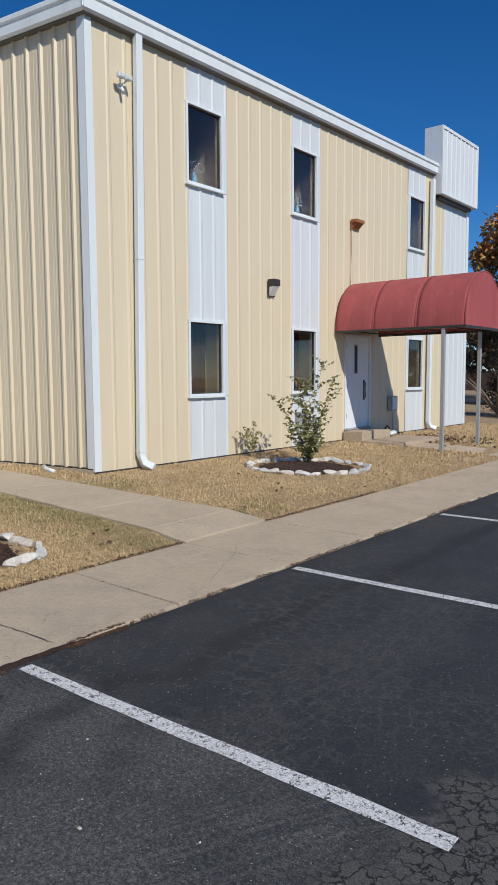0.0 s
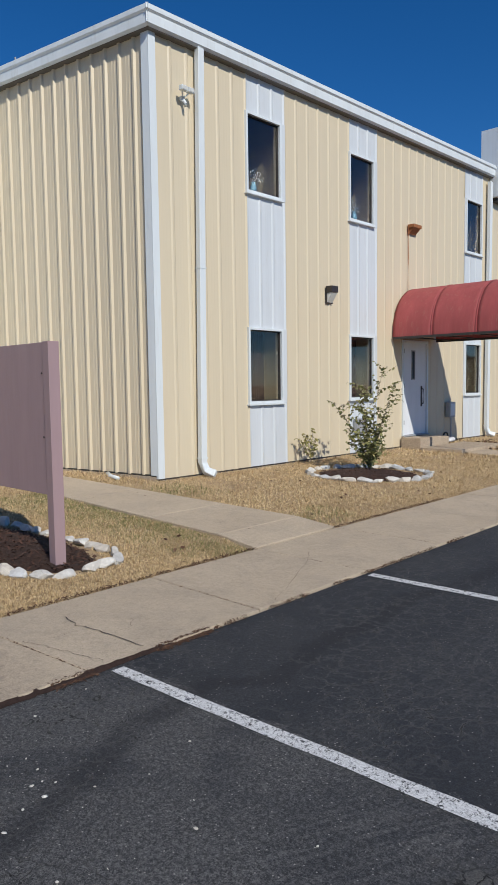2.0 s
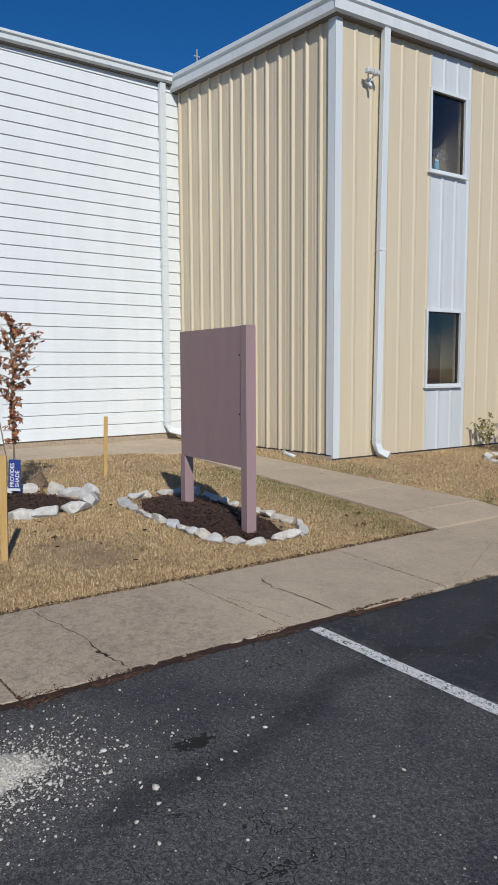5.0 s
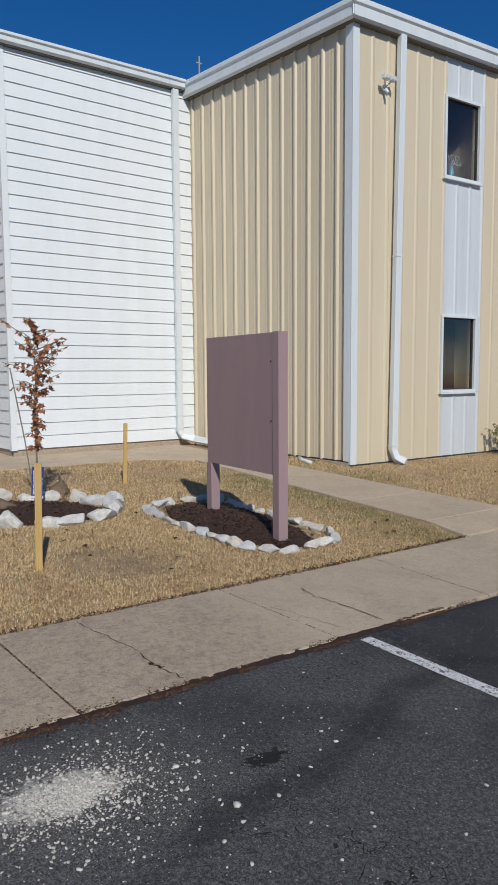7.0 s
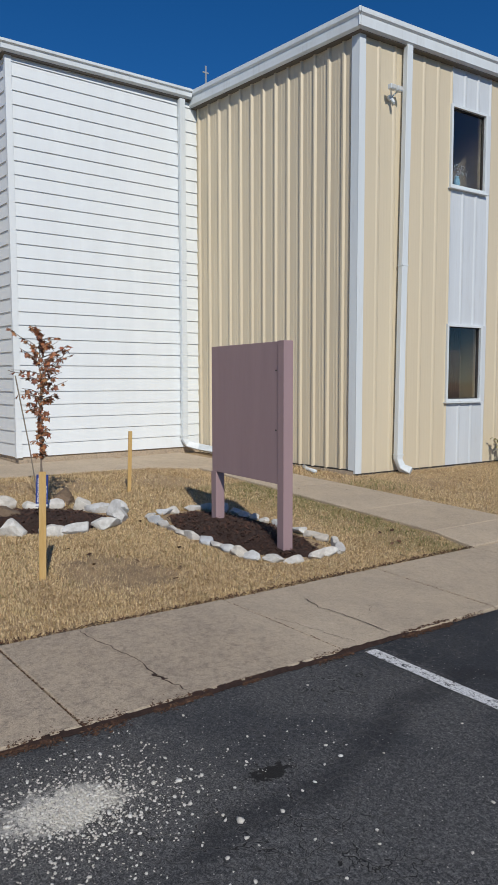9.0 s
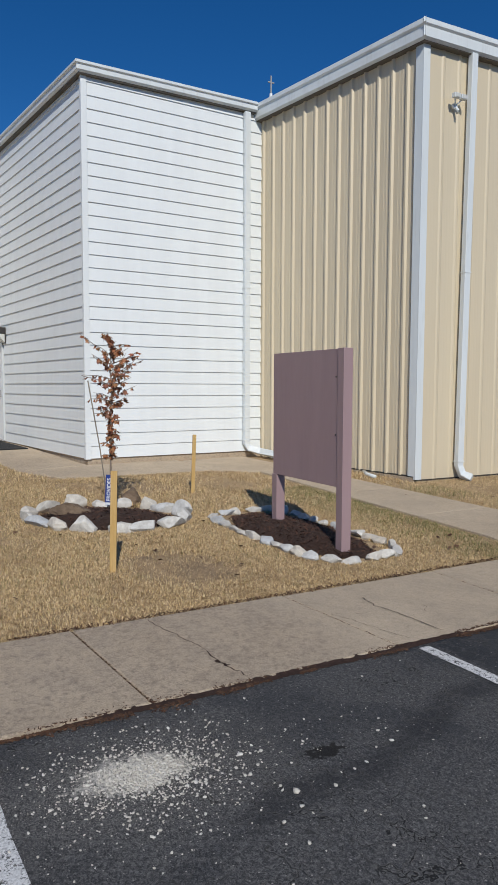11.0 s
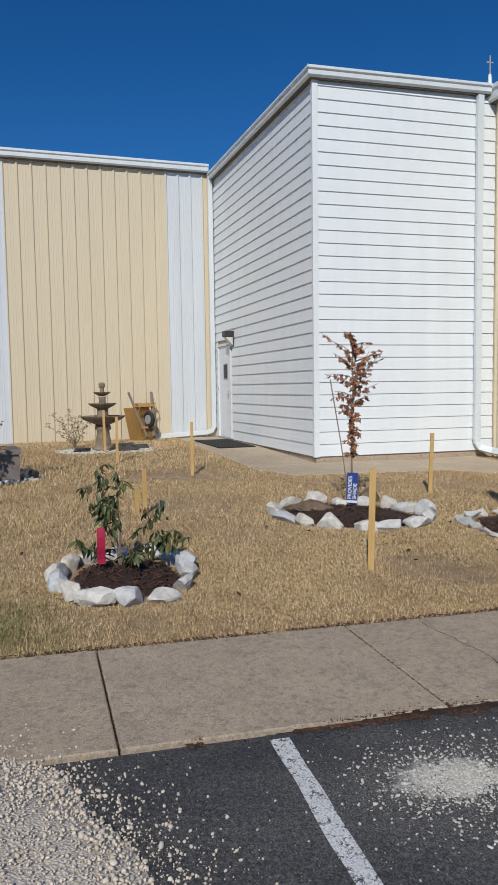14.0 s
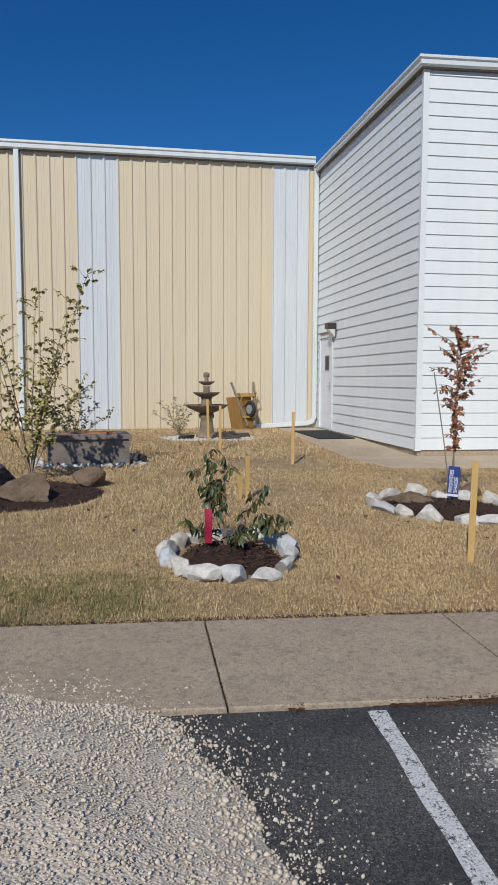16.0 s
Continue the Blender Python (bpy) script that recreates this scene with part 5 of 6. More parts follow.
# blue tag on the maple
tag = empty("plant_tag", pose(-7.83, 2.005, gz(-7.83) + 0.04, 0, 3, 66), "blue hanging plant tag with white words", "tag")
box_part("card", M["blue_tag"], tag, (-0.066, 0.066, -0.004, 0.0, 0.05, 0.42), 0.001)
box_part("strip", M["tag_white"], tag, (-0.066, 0.066, -0.0055, -0.0045, 0.055, 0.085), label="white strip along the foot")
bpy.context.view_layer.update()
for word, off in (("PROVIDES", -0.006), ("SHADE", 0.052)):
    cu = bpy.data.curves.new("lettering", "FONT")
    cu.body, cu.size, cu.extrude, cu.offset = word, 0.062, 0.0006, 0.0012
    tmp = bpy.data.objects.new("lettering", cu)
    me = bpy.data.meshes.new_from_object(tmp)
    me.materials.append(M["tag_white"])
    bpy.data.objects.remove(tmp)
    bpy.data.curves.remove(cu)
    ob = new("lettering", me)
    ob.parent = tag
    ob.matrix_basis = Matrix.Translation((off, -0.006, 0.10)) @ Matrix(((0, -1, 0, 0), (0, 0, -1, 0), (1, 0, 0, 0), (0, 0, 0, 1)))
    ob["label"] = "white words " + word

shrub = plant("green_shrub", -5.85, -0.86, [(-0.10, -0.30, 0.70, 0.05), (0.0, -0.18, 0.86, -0.05), (-0.05, -0.10, 0.62, 0.04), (-0.05, -0.02, 0.80, 0.0), (0.0, 0.36, 0.58, 0.05), (0.05, 0.42, 0.32, 0.0), (0.1, -0.34, 0.26, 0.0), (0.2, 0.12, 0.18, 0.0), (0.05, 0.55, 0.26, 0.03)], "lance", M["green_leaf"], M["bark"], "green leafy shrub with drooping leaves in the mulch", "shrub", 62, 0.10, 8, 5, 0.046, 0.5, 0.95, 0.009)
bm = bmesh.new()
prev = None
for i in range(9):
    f = i / 8
    cur = [bm.verts.new((-5.66 + 0.012 * math.sin(f * 5) + dx, -1.03 + s * 0.032, gz(-5.7) + 0.44 - 0.30 * f)) for s, dx in ((-1, 0), (1, 0.01))]
    if prev:
        bm.faces.new((prev[0], prev[1], cur[1], cur[0]))
    prev = cur
bmesh.ops.solidify(bm, geom=bm.faces[:], thickness=0.002)
tagged(part("ribbon_tag", bm, M["ribbon"]), "bright pink plastic ribbon tied to the shrub", "ribbon")

plant("flowering_bush", -6.35, 10.35, [(-0.5, -0.35, 1.15, 0.1), (-0.25, 0.1, 1.45, 0.05), (0.05, 0.35, 1.75, -0.05), (0.15, 0.55, 1.5, 0.05), (-0.1, -0.1, 1.2, 0.0), (-0.3, 0.3, 1.0, 0.0), (0.2, 0.1, 0.9, 0.0), (0.0, 0.2, 0.6, 0.0), (0.1, -0.2, 0.5, 0.0), (-0.2, -0.3, 0.6, 0.0)], "oval", M["bush_leaf"], M["bark"], "thin upright bush with olive green leaves in the mulch", "bush", 63, 0.24, 22, 11, 0.036, 0.1, 0.2, 0.007)
plant("small_bush", -7.85, 10.65, [(-0.05, -0.22, 0.42, 0.0), (0.0, -0.1, 0.5, 0.0), (0.0, 0.08, 0.62, 0.0), (0.0, 0.2, 0.4, 0.0)], "oval", M["olive_leaf"], M["bark"], "small sparse bush against the yellow wall", "bush", 64, 0.10, 9, 7, 0.032, 0.2, 0.2, 0.007)
plant("river_birch", -9.75, -3.3, [(0.2, -0.75, 2.9, 0.15), (0.0, -0.5, 2.5, 0.1), (-0.1, 0.1, 2.65, 0.05), (-0.2, 0.55, 2.5, 0.05), (0.1, 0.85, 2.9, -0.05), (0.15, -0.95, 1.9, 0.1), (0.0, 0.35, 1.7, 0.1), (-0.1, 0.7, 1.3, 0.0), (0.2, 0.2, 1.1, 0.0)], "oval", M["olive_leaf"], M["birch_bark"], "multi stemmed young birch with sparse yellow green leaves", "tree", 65, 0.26, 22, 11, 0.038, 0.28, 0.4, 0.012)
plant("wall_shrub", -14.3, -3.3, [(0.1, dy, h, 0.05) for dy, h in ((-0.7, 0.7), (-0.45, 0.95), (-0.2, 1.15), (0.0, 0.9), (0.2, 1.1), (0.45, 0.8), (0.7, 0.6), (-0.9, 0.9))], "oval", M["grey_leaf"], M["bark"], "grey green twiggy shrub in front of the white strip", "shrub", 66, 0.2, 14, 7, 0.034, 0.15, 0.2, 0.009)
plant("dry_bush", -15.75, -1.2, [(0.0, dy, h, 0.05) for dy, h in ((-0.45, 0.75), (-0.3, 0.6), (-0.1, 0.85), (0.1, 0.7), (0.25, 0.5), (-0.55, 0.5), (0.0, 0.6))], "lance", M["dry_leaf"], M["birch_bark"], "dry beige bush beside the fountain", "bush", 67, 0.16, 12, 6, 0.028, 0.15, 0.1, 0.008)


# ---- stakes ----
def stake(x, y, h, w, lean, seed, label="raw pine survey stake driven into the lawn"):
    bm = bmesh.new()
    vs = add_box(bm, -w / 2, w / 2, -w * 0.3, w * 0.3, -0.1, h)
    bmesh.ops.bevel(bm, geom=bm.edges[:], offset=0.002, segments=1, affect="EDGES")
    ob = part("wooden_stake", bm, M["pine"])
    ob.matrix_basis = pose(x, y, gz(x), lean[0], lean[1], 60 + seed * 7)
    tagged(ob, label, "stake", "survey stakes")


stake(-5.37, 1.19, 0.87, 0.055, (0, 1.2), 1, "raw pine stake with a dark stamp beside the maple bed")
stake(-8.62, 3.47, 0.83, 0.05, (0, 2.0), 2)
stake(-11.25, 0.63, 0.87, 0.05, (0, 0.3), 3)
stake(-13.07, -0.46, 0.86, 0.05, (0, 0.2), 4)
stake(-14.81, -0.60, 0.89, 0.05, (0, -1.2), 5)
stake(-8.29, -0.43, 0.54, 0.05, (0, 0.6), 6)
stake(-8.27, -0.52, 0.33, 0.05, (0, -0.5), 7, "short raw pine stake beside a taller one")

# ---- fire pit ----
mp, LP = frame_of((-11.16, -3.35), (-11.40, -2.02))
root = empty("fire_pit", mp, "brown grey stone fire pit box with a rust orange tray", "fire pit")
zb = gz(-11.4)
bm = bmesh.new()
add_box(bm, 0.03, LP - 0.03, 0.0, 0.10, zb - 0.03, zb + 0.42, 0.008)
add_box(bm, 0.03, LP - 0.03, 0.72, 0.82, zb - 0.03, zb + 0.42, 0.008)
add_box(bm, 0.03, 0.13, 0.10, 0.72, zb - 0.03, zb + 0.42, 0.008)
add_box(bm, LP - 0.13, LP - 0.03, 0.10, 0.72, zb - 0.03, zb + 0.42, 0.008)
part("body", bm, M["pit_stone"], root)
for q in ((0.0, LP, -0.04, 0.19, zb + 0.422, zb + 0.50), (0.0, LP, 0.63, 0.86, zb + 0.422, zb + 0.50), (0.0, 0.22, 0.192, 0.628, zb + 0.422, zb + 0.50), (LP - 0.22, LP, 0.192, 0.628, zb + 0.422, zb + 0.50)):
    box_part("rim_slab", M["pit_stone"], root, q, 0.01)
bm = bmesh.new()
for q in ((0.22, LP - 0.22, 0.60, 0.626, zb + 0.40, zb + 0.495), (0.22, 0.246, 0.194, 0.60, zb + 0.40, zb + 0.495), (LP - 0.246, LP - 0.22, 0.194, 0.60, zb + 0.40, zb + 0.495), (0.25, LP - 0.25, 0.2, 0.6, zb + 0.36, zb + 0.38)):
    add_box(bm, *q)
part("tray", bm, M["copper"], root, "orange rusted steel tray")
r = random.Random(5)
for i in range(58):
    f = i / 58 * 4.6
    if f < 2.0:
        u, v = -0.15 + f * 0.85, -0.14 + r.uniform(-0.07, 0.05)
    elif f < 3.2:
        u, v = LP + 0.12 + r.uniform(-0.08, 0.22), (f - 2.0) * 0.75 - 0.15
    else:
        u, v = -0.14 + r.uniform(-0.1, 0.08), (f - 3.2) * 0.6
    p = mp @ Vector((u, v, 0))
    s = r.uniform(0.035, 0.065)
    rock_thing("river_stone", p.x, p.y, gz(p.x) + s * 0.5, s * 1.3, s, s * 0.8, r.uniform(0, 360), 500 + i, M["stone"], "white rounded stone round the fire pit", "stone", "stones round the fire pit", sub=2)
p = mp @ Vector((LP + 0.14, 0.02, 0))
rock_thing("black_rock", p.x, p.y, gz(p.x) + 0.10, 0.15, 0.12, 0.11, 30, 580, M["slate"], "black rough rock beside the fire pit", "rock", sub=3)
p = mp @ Vector((LP - 0.25, 1.6, 0))
rock_thing("grey_boulder", p.x, p.y, gz(p.x) + 0.12, 0.45, 0.4, 0.3, 30, 581, M["pit_stone"], "grey boulder behind the fire pit", "boulder", sub=4)


# ---- fountain ----
def lathe(prof, n=48, lobes=0, depth=0.0):
    bm = bmesh.new()
    rings = []
    for rad, z, k in prof:
        rings.append([bm.verts.new((rad * (1 + k * depth * (abs(math.cos(lobes * a / 2)) - 0.6)) * math.cos(a), rad * (1 + k * depth * (abs(math.cos(lobes * a / 2)) - 0.6)) * math.sin(a), z)) for a in np.linspace(0, 2 * math.pi, n, endpoint=False)])
    for p, q in zip(rings, rings[1:]):
        for i in range(n):
            bm.faces.new((p[i], p[(i + 1) % n], q[(i + 1) % n], q[i]))
    bm.faces.new(rings[0][::-1])
    bm.faces.new(rings[-1])
    return bm


root = empty("tiered_fountain", pose(-15.4, -0.61, gz(-15.4)), "three tiered weathered cast stone garden fountain", "fountain")
part("pedestal", lathe([(0.24, 0.0, 0), (0.24, 0.06, 0), (0.19, 0.09, 0), (0.17, 0.13, 0), (0.145, 0.30, 0), (0.13, 0.42, 0), (0.17, 0.46, 0), (0.17, 0.50, 0), (0.15, 0.55, 0)]), M["cast"], root, smooth=True)
for rad, z, h, up in ((0.46, 0.55, 0.19, 0.19), (0.285, 0.88, 0.13, 0.14), (0.175, 1.16, 0.09, 0.10)):
    bs = part("basin", lathe([(rad * 0.3, z, 0), (rad * 0.55, z + h * 0.25, 0.4), (rad * 0.85, z + h * 0.6, 0.8), (rad, z + h * 0.95, 1), (rad * 1.01, z + h, 1), (rad * 0.93, z + h, 1), (rad * 0.8, z + h * 0.7, 0.8), (rad * 0.3, z + h * 0.55, 0.2)], 64, 8, 0.12), M["cast"], root, smooth=True)
    part("stem", lathe([(rad * 0.30, z + h * 0.5, 0), (rad * 0.26, z + h + 0.02, 0), (rad * 0.24, z + h + up * 0.6, 0), (rad * 0.30, z + h + up, 0)], 24), M["cast"], root, smooth=True)
part("finial", lathe([(0.05, 1.34, 0), (0.075, 1.36, 0), (0.06, 1.39, 0), (0.075, 1.41, 0), (0.05, 1.44, 0), (0.02, 1.455, 0)], 20), M["cast"], root, smooth=True)
r = random.Random(8)
places = []
for _ in range(1500):
    f, an = math.sqrt(r.random()), r.uniform(0, 6.283)
    x, y = -15.25 + 0.62 * f * math.cos(an), -0.5 + 1.12 * f * math.sin(an)
    s = r.uniform(0.018, 0.04)
    places.append((x, y, gz(x) + 0.012, s, s * 0.8, s * 0.6, 0.5))
tagged(pieces("fountain_gravel", places, M["pebble"], r), "pale gravel bed round the fountain", "gravel", kind="stuff")
for x, y, a, rz in ((-15.15, -1.05, 0.34, 80), (-15.05, -0.1, 0.36, 105), (-15.5, 0.15, 0.26, 40)):
    rock_thing("flat_rock", x, y, gz(x) + 0.06, a, 0.2, 0.075, rz, int(a * 1000), M["slate"], "dark flat rock at the foot of the fountain", "rock", sub=3)

# ---- wheelbarrow stood on end against the wall ----
mb = MT @ pose(LEN_T - 1.95, -0.42, gz(-17.6), 0, 0, 26) @ Matrix.Scale(1.07, 4)
root = empty("wheelbarrow", mb, "wooden wheelbarrow stood on end against the tan wall", "wheelbarrow")
tilt = pose(0, 0, 0.02, -17, 0, 0)
bm = bmesh.new()
lo, hi = 0.20, 0.33
ring0 = [bm.verts.new(p) for p in ((-lo, -0.06, 0.0), (lo, -0.06, 0.0), (hi, 0.22, 0.0), (-hi, 0.22, 0.0))]
ring1 = [bm.verts.new(p) for p in ((-lo, -0.06, 0.78), (lo, -0.06, 0.78), (hi, 0.22, 0.85), (-hi, 0.22, 0.85))]
for i in range(4):
    j = (i + 1) % 4
    if i != 2:
        bm.faces.new((ring0[i], ring0[j], ring1[j], ring1[i]))
bm.faces.new(ring0)
bmesh.ops.solidify(bm, geom=bm.faces[:], thickness=0.018)
part("tray", bm, M["barrow_wood"], root, "varnished yellow wooden tray", m=tilt)
for s in (-1, 1):
    bm = bmesh.new()
    tube(bm, [(s * 0.10, -0.13, 0.05), (s * 0.22, -0.11, 0.6), (s * 0.33, -0.09, 1.14)], 0.019, 0.022, square=True, up=(0, 1, 0))
    part("handle", bm, M["grey_wood"], root, "weathered grey handle", m=tilt)
    bm = bmesh.new()
    tube(bm, [(s * 0.25, -0.07, 0.86), (s * 0.25, -0.25, 0.82), (s * 0.24, -0.27, 0.70), (s * 0.22, -0.08, 0.55)], 0.016, sides=6)
    part("leg", bm, M["barrow_wood"], root, m=tilt)
box_part("brace", M["barrow_wood"], root, (-0.27, 0.27, -0.16, -0.10, 0.76, 0.85), 0.006, m=tilt)
box_part("brace", M["barrow_wood"], root, (-0.2, 0.2, -0.15, -0.11, 0.24, 0.29), 0.006, m=tilt)
bm = bmesh.new()
maj, mn = 0.155, 0.045
rr = [[bm.verts.new((0.02 + mn * math.sin(b), -0.19 + (maj + mn * math.cos(b)) * math.cos(a), 0.44 + (maj + mn * math.cos(b)) * math.sin(a))) for b in np.linspace(0, 6.283, 10, endpoint=False)] for a in np.linspace(0, 6.283, 28, endpoint=False)]
for i in range(28):
    for j in range(10):
        bm.faces.new((rr[i][j], rr[(i + 1) % 28][j], rr[(i + 1) % 28][(j + 1) % 10], rr[i][(j + 1) % 10]))
wheel = part("wheel", bm, M["rubber"], root, "black rubber wheel", smooth=True, m=tilt)
bm = bmesh.new()
tube(bm, [(-0.02, -0.19, 0.44), (0.06, -0.19, 0.44)], 0.11, sides=20)
part("rim", bm, M["grey_metal"], wheel)

# door mat
bm = bmesh.new()
add_box(bm, 1.45, 3.55, -1.0, -0.16, 0.026, 0.046, 0.005)
for v in bm.verts:
    v.co.z += gz((MWS @ v.co).x)
tagged(part("door_mat", bm, M["mat"], m=MWS), "black rubber door mat on the concrete by the side door", "mat")

# ---- gravel heap, spill and loose chips on the asphalt ----
GX, GY, GR, GH = -1.73, -2.52, 1.64, 0.42


def heap(x, y):
    d = math.hypot(x - GX, y - GY) / (GR * (1 + 0.16 * noise.noise((x * 0.8, y * 0.8, 3)) + 0.06 * noise.noise((x * 2.5, y * 2.5, 5))))
    return GH * max(0.0, 1 - d) ** 0.85 * (1 + 0.15 * noise.noise((x * 2.5, y * 2.5, 8))) if d < 1 else -0.01


bm = bmesh.new()
g = [[bm.verts.new((GX + i * 0.05, GY + j * 0.05, heap(GX + i * 0.05, GY + j * 0.05) - 0.008)) for j in range(-36, 37)] for i in range(-36, 37)]
for i in range(72):
    for j in range(72):
        if max(heap(GX + (i - 36 + a) * 0.05, GY + (j - 36 + b) * 0.05) for a in (0, 1) for b in (0, 1)) > -0.009:
            bm.faces.new((g[i][j], g[i + 1][j], g[i + 1][j + 1], g[i][j + 1]))
tagged(part("gravel_heap", bm, M["gravel_bed"], smooth=True), "heap of pale crushed limestone on the asphalt", "gravel heap", kind="stuff")
r = random.Random(12)
places = []
for _ in range(40000):
    d, an = GR * math.sqrt(r.random()) * 1.03, r.uniform(0, 6.283)
    x, y = GX + d * math.cos(an), GY + d * math.sin(an)
    if heap(x, y) < 0 and r.random() < 0.85:
        continue
    s = min(0.026, max(0.0025, r.gauss(0.0045, 0.004))) * (1.4 if d > GR * 0.85 else 1)
    places.append((x, y, max(0.004, heap(x, y)) - s * 0.1, s, s * 0.85, s * 0.6, 1.2))
for _ in range(6500):
    d, an = GR * (0.97 + abs(r.gauss(0, 0.085))), r.uniform(0, 6.283)
    x, y = GX + d * math.cos(an), GY + d * math.sin(an)
    s = min(0.016, max(0.002, r.gauss(0.0045, 0.0035)))
    places.append((x, y, (0.024 if -4.25 < x < -2.97 else 0.002) + s * 0.3, s, s * 0.85, s * 0.7, 1.2))
tagged(pieces("gravel", places, M["gravel"], r), "loose pale limestone gravel on the heap", "gravel", kind="stuff")
places = []
for _ in range(3400):
    d = abs(r.gauss(0, 0.24))
    an = r.uniform(0, 6.283)
    x, y = -2.38 + d * math.cos(an) * 0.9, 0.32 + d * math.sin(an) * 1.2
    if x > -2.95:
        s = min(0.016, max(0.0015, r.gauss(0.0032, 0.003)))
        places.append((x, y, 0.001 + s * 0.3, s * 1.3, s, s * 0.6, 0.5))
for _ in range(260):
    x, y = r.uniform(-2.9, -0.9), r.gauss(0.4, 0.8)
    s = min(0.014, max(0.002, r.gauss(0.004, 0.003)))
    places.append((x, y, 0.001 + s * 0.3, s * 1.2, s, s * 0.6, 0.5))
for x, y, s in ((-2.213, 1.426, 0.013), (-2.103, 1.416, 0.016), (-2.011, 1.191, 0.013), (-1.929, 0.961, 0.012), (-1.971, 0.792, 0.021), (-1.876, 0.756, 0.013), (-1.822, 0.64, 0.012), (-2.339, 0.738, 0.018), (-2.324, 0.835, 0.012)):
    places.append((x, y, s * 0.3, s * 1.1, s, s * 0.5, 0.2))
tagged(pieces("limestone_chips", places, M["pebble"], r), "spilled white limestone chips on the asphalt", "gravel", kind="stuff")

# dirt and leaf litter in the seam between pavement and asphalt, and in the joints
places = []
for _ in range(6500):
    y = r.uniform(-1.4, 3.3)
    if noise.noise((y * 4.0, 7.7, 0)) < (-0.15 if y > 0 else 0.05):
        continue
    w = (0.010 if y > 0 else 0.005) + 0.035 * max(0.0, noise.noise((y * 1.1, 3.3, 0)) + 0.25) * (1.5 if 0 < y < 2.7 else 0.45)
    x = -2.972 + r.gauss(0, 1) * w
    s = r.uniform(0.004, 0.011)
    places.append((x, y, (0.02 if x < -2.985 else 0.004) + r.uniform(0, 0.006), s, s * 0.4, 0.004, 0.5))
for _ in range(2600):
    y = r.uniform(3.2, 12.0)
    if noise.noise((y * 3.0, 5.7, 0)) > -0.1:
        s = r.uniform(0.004, 0.012)
        places.append((-2.975 + r.gauss(0, 0.012), y, r.uniform(0.004, 0.024), s, s * 0.4, 0.004, 0.6))
for j in joints:
    if -3 < j < 7:
        for _ in range(110 if j in (0.55, 2.215) else 40):
            x = r.uniform(-4.25, -2.99)
            places.append((x, j + (0.03 if j < 3 else -0.03 if j < 4.5 else 0.0) * (x + 3.625) / 0.645 + r.gauss(0, 0.006), 0.018, r.uniform(0.005, 0.012), 0.004, 0.003, 0.4))
for _ in range(2400):
    y = r.uniform(-3, 9)
    if 5.1 < y < 6.4:
        continue
    places.append((-4.285 + r.gauss(0, 0.018), y, 0.022 + r.uniform(0, 0.012), r.uniform(0.006, 0.016), 0.004, 0.003, 0.8))
tagged(pieces("seam_litter", places, M["debris"], r, CHIP), "brown dirt and leaf litter along the pavement edge", "litter", kind="stuff")


bm = bmesh.new()
prev = None
for i in range(451):
    y = -1.3 + i * 0.01
    k = max(0.0, noise.noise((y * 1.3, 7.7, 0)) + 0.35) * min(1.0, max(0.02, 1.25 - abs(y - 1.5) / 1.45)) + 0.3 * noise.noise((y * 11, 1.1, 0)) + 0.35 * noise.noise((y * 37, 4.1, 0))
    sink = 0.03 * (1 - min(1.0, max(0.0, (y + 0.5) / 0.9)) * min(1.0, max(0.0, (3.1 - y) / 0.4))) + 0.004 * noise.noise((y * 17, 2.0, 0))
    a, b = max(0.0, 0.024 * k), max(0.0, 0.034 * k)
    cur = [bm.verts.new((x, y, z - sink)) for x, z in ((-2.9865 - a, 0.0255), (-2.981, 0.014), (-2.972 + b, 0.0035))]
    if prev:
        bm.faces.new((prev[0], cur[0], cur[1], prev[1]))
        bm.faces.new((prev[1], cur[1], cur[2], prev[2]))
    prev = cur
tagged(part("seam_dirt", bm, M["mulch_bed"]), "dark dirt filling the seam beside the pavement", "dirt", kind="structure")


def crack(pts, w, seed):
    bm = bmesh.new()
    rr = random.Random(seed)
    prev = None
    fine = []
    for a, b in zip(pts, pts[1:]):
        for i in range(7):
            f = i / 7
            fine.append((a[0] + (b[0] - a[0]) * f + rr.gauss(0, 0.008), a[1] + (b[1] - a[1]) * f + rr.gauss(0, 0.008)))
    for x, y in fine:
        h = w * rr.uniform(0.3, 1.2)
        cur = (bm.verts.new((x, y - h, gz(x) + 0.0268)), bm.verts.new((x, y + h, gz(x) + 0.0268)))
        if prev:
            bm.faces.new((prev[0], cur[0], cur[1], prev[1]))
        prev = cur
    tagged(part("pavement_crack", bm, M["mulch_bed"]), "dirt filled crack in the concrete pavement", "crack", "pavement cracks", "structure")


crack([(-4.24, 1.04), (-3.9, 1.08), (-3.6, 1.136), (-3.27, 1.136), (-2.99, 1.184)], 0.004, 1)
crack([(-3.32, 1.135), (-3.2, 1.15)], 0.018, 5)
crack([(-3.93, 2.70), (-3.7, 2.66), (-3.4, 2.68), (-2.99, 2.71)], 0.0035, 2)
crack([(-3.4, 2.68), (-3.38, 2.85), (-3.55, 3.0)], 0.0015, 6)
crack([(-3.70, 2.24), (-3.5, 2.30), (-3.31, 2.33), (-3.0, 2.40)], 0.002, 7)
crack([(-3.62, 2.6), (-3.6, 2.45), (-3.7, 2.24)], 0.0015, 8)
crack([(-3.84, 5.4), (-3.5, 4.9), (-3.1, 4.08), (-2.99, 3.83)], 0.002, 3)
crack([(-7.2, 5.7), (-6.4, 5.75), (-5.6, 5.95)], 0.003, 4)

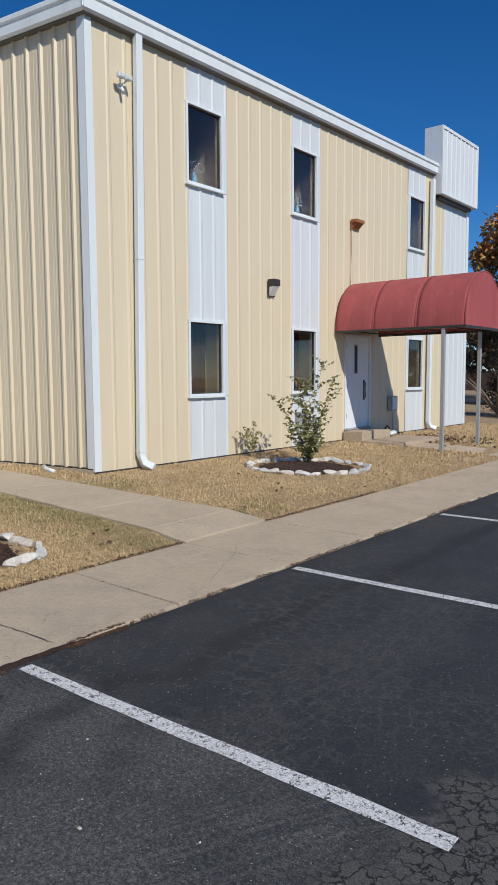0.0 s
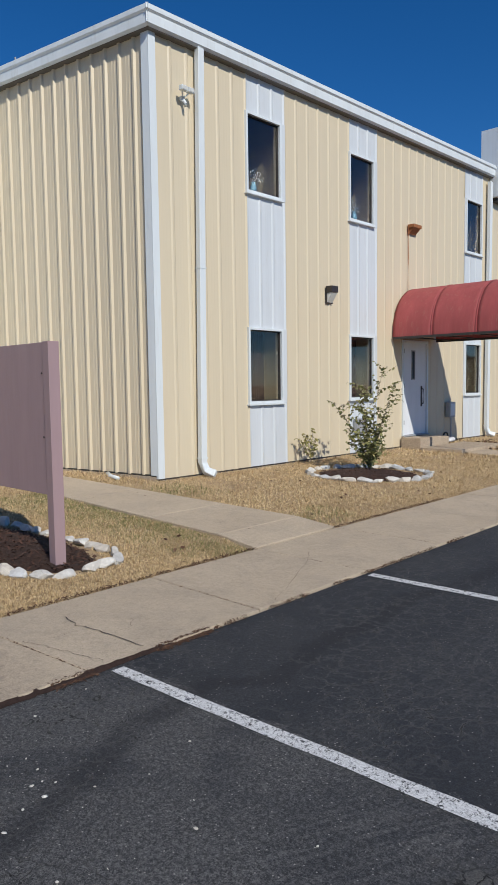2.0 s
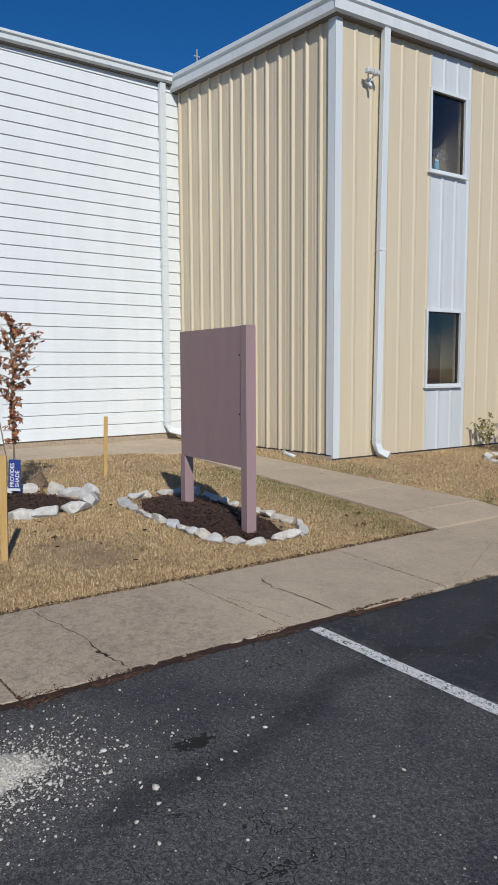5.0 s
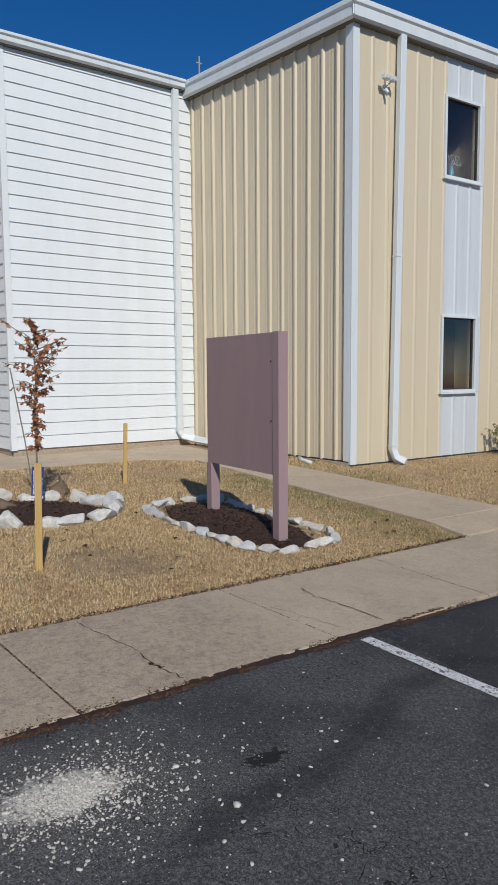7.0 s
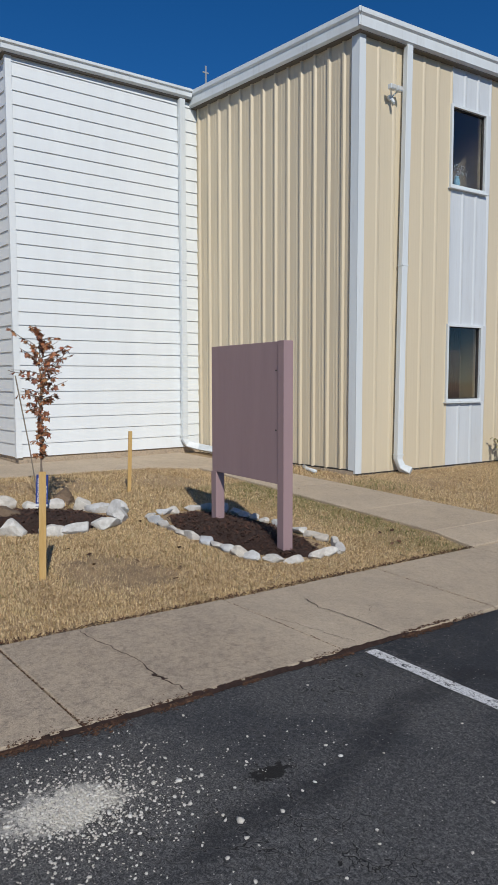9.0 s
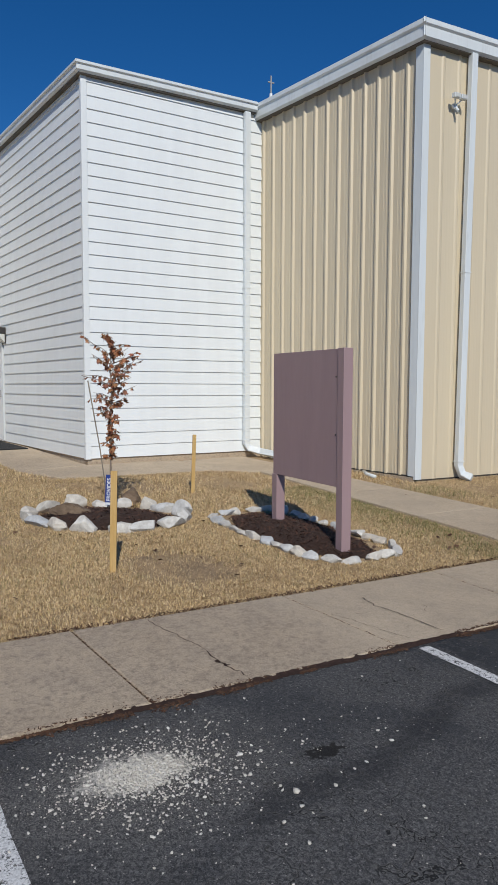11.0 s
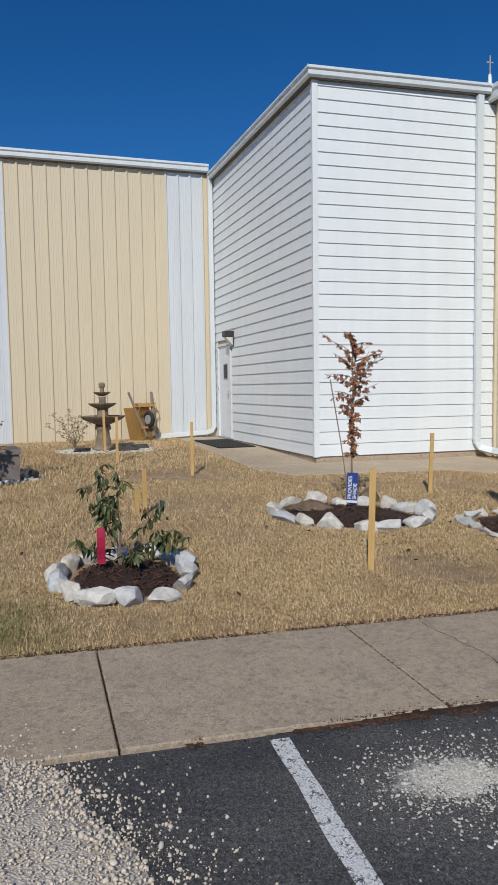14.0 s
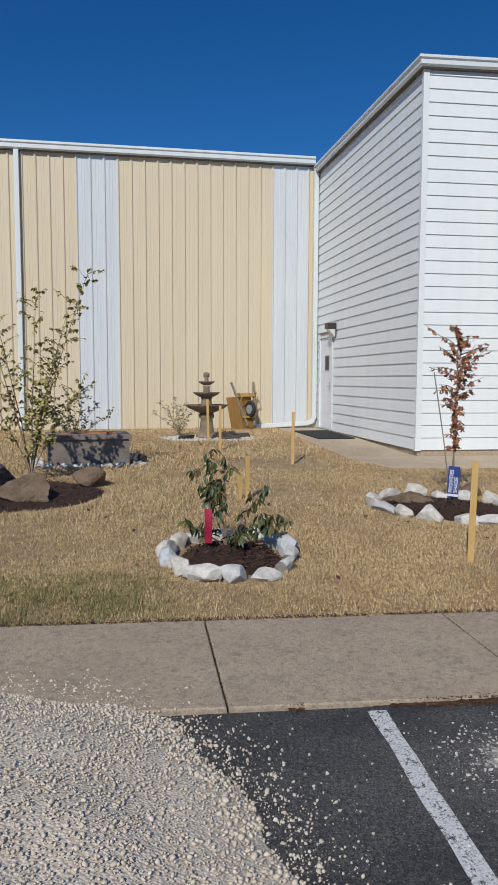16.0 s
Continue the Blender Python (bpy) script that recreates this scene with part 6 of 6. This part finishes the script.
# fallen leaves on the lawn and pavement
places = []
for _ in range(120):
    x, y = r.uniform(-8, -4.4), r.uniform(-3, 16)
    places.append((x, y, gz(x) + 0.03, 0.02, 0.016, 0.006, 0.6))
for _ in range(160):
    x, y = r.gauss(-6.6, 0.5), r.gauss(16.3, 0.6)
    places.append((x, y, gz(x) + 0.03, 0.045, 0.035, 0.012, 0.7))
tagged(pieces("fallen_leaves", places, M["debris"], r, CHIP), "scattered brown fallen leaves", "leaves", kind="stuff")


# ---- beyond the far corner ----
def far_tree(name, x, y, h, rad, trunk_h, mat, label, category, seed, count, size):
    r = random.Random(seed)
    root = empty(name, pose(x, y, gz(x)), label, category)
    bm = bmesh.new()
    tube(bm, [(0, 0, 0), (0.05, 0.05, trunk_h), (0, 0, h * 0.75)], [rad * 0.08, rad * 0.06, 0.02], sides=8)
    for i in range(9):
        an = r.uniform(0, 6.28)
        z = trunk_h * r.uniform(0.8, 1.6)
        tube(bm, [(0, 0, z), (math.cos(an) * rad * 0.45, math.sin(an) * rad * 0.45, z + rad * 0.5), (math.cos(an) * rad * 0.8, math.sin(an) * rad * 0.8, z + rad * 0.75)], [rad * 0.03, rad * 0.02, 0.01], sides=5)
    part("trunk", bm, M["bark"], root)
    clumps = [(r.gauss(0, rad * 0.42), r.gauss(0, rad * 0.42), trunk_h + (h - trunk_h) * r.uniform(0.08, 0.92), rad * r.uniform(0.22, 0.42)) for _ in range(34)]
    v0, f0 = leaf_proto("lance")
    vv, tt = [], []
    for i in range(count):
        cx, cy, cz, cr = clumps[r.randrange(len(clumps))]
        d = Vector((r.gauss(0, 1), r.gauss(0, 1), r.gauss(0, 1))).normalized() * cr * r.random() ** 0.4
        f = max(0.15, 1 - abs((cz - trunk_h) / (h - trunk_h) * 2 - 0.8) ** 2 * 0.5)
        m = turn_matrix(r.uniform(-1, 1), r.uniform(-1, 1), r.uniform(0, 6.28))
        vv.append((v0 * size * r.uniform(0.6, 1.3)) @ m.T + np.array((cx * f + d.x, cy * f + d.y, cz + d.z)))
        tt.append(f0 + len(v0) * i)
    ob = raw_mesh("crown", np.concatenate(vv), np.concatenate(tt), mat)
    ob.parent = root


far_tree("autumn_tree", -12.7, 41.0, 10.8, 3.4, 2.2, M["far_leaf"], "autumn tree with rust and olive leaves beyond the building", "tree", 91, 20000, 0.2)
far_tree("thicket", -8.5, 25.6, 3.9, 1.7, 0.1, M["thicket"], "dark bare thicket beside the far corner", "thicket", 92, 12000, 0.07)
root = empty("garden_fence", pose(0, 62, gz(0)), "dark brown wooden board fence in the distance", "fence")
for i in range(40):
    box_part("board", M["fence"], root, (-26 + i * 0.6, -26 + i * 0.6 + 0.57, -0.02, 0.02, 0.05, 1.9))
for z in (0.5, 1.5):
    box_part("rail", M["fence"], root, (-26, -2, 0.03, 0.08, z, z + 0.1))
bm = bmesh.new()
add_box(bm, -60, -2.98, 33.5, 39, -0.2, 0.4)
tagged(part("side_road", bm, M["asphalt"]), "grey side road beyond the lawn", "road", kind="structure")

r = random.Random(33)
places = []
for _ in range(2600):
    x = r.uniform(-60, 30)
    h = 4.5 + 2.5 * noise.noise((x * 0.15, 0, 0)) + 1.0 * noise.noise((x * 0.6, 4, 0))
    s = r.uniform(0.25, 0.7)
    places.append((x, 72 + r.gauss(0, 1.5), r.uniform(0.0, max(1.0, h)), s, s, s * 0.8, 1.5))
tagged(pieces("far_treeline", places, M["thicket"], r), "distant line of dark autumn trees", "trees", kind="stuff")


# ---- flowers in the upper windows ----
def flower_vase(u, z, seed):
    r = random.Random(seed)
    root = empty("flower_vase", ME @ pose(u, 0.085, z), "vase of blue and cream flowers inside the window", "vase")
    part("vase", lathe([(0.04, 0.0, 0), (0.06, 0.05, 0), (0.055, 0.12, 0), (0.03, 0.17, 0), (0.04, 0.19, 0)], 20), M["petal"], root, smooth=True)
    v0, f0 = leaf_proto("lance")
    vv, tt = [], []
    for i in range(110):
        c = np.array((r.gauss(0.05, 0.09), r.uniform(-0.02, 0.03), 0.2 + abs(r.gauss(0.08, 0.08))))
        vv.append((v0 * r.uniform(0.012, 0.03)) @ turn_matrix(r.uniform(-2, 2), r.uniform(-1.5, 1.5), r.uniform(0, 6.28)).T * (1, 0.5, 1) + c)
        tt.append(f0 + i * len(v0))
    ob = raw_mesh("flowers", np.concatenate(vv), np.concatenate(tt), M["petal"])
    ob.parent = root


flower_vase(STRIPS[0][0] + 0.27, UPPER[0] + 0.046, 1)
flower_vase(STRIPS[1][0] + 0.3, UPPER[0] + 0.046, 2)

# white bag left beside the step
bm = bmesh.new()
tube(bm, [(8.60, -0.45, 0.23), (8.70, -0.42, 0.25), (8.80, -0.40, 0.235), (8.90, -0.37, 0.25), (8.98, -0.34, 0.23)], [0.03, 0.08, 0.055, 0.09, 0.03], [0.02, 0.055, 0.04, 0.06, 0.02], sides=12)
tagged(part("plastic_bag", bm, M["tag_white"], m=ME, smooth=True), "crumpled white plastic bag beside the entrance step", "bag")
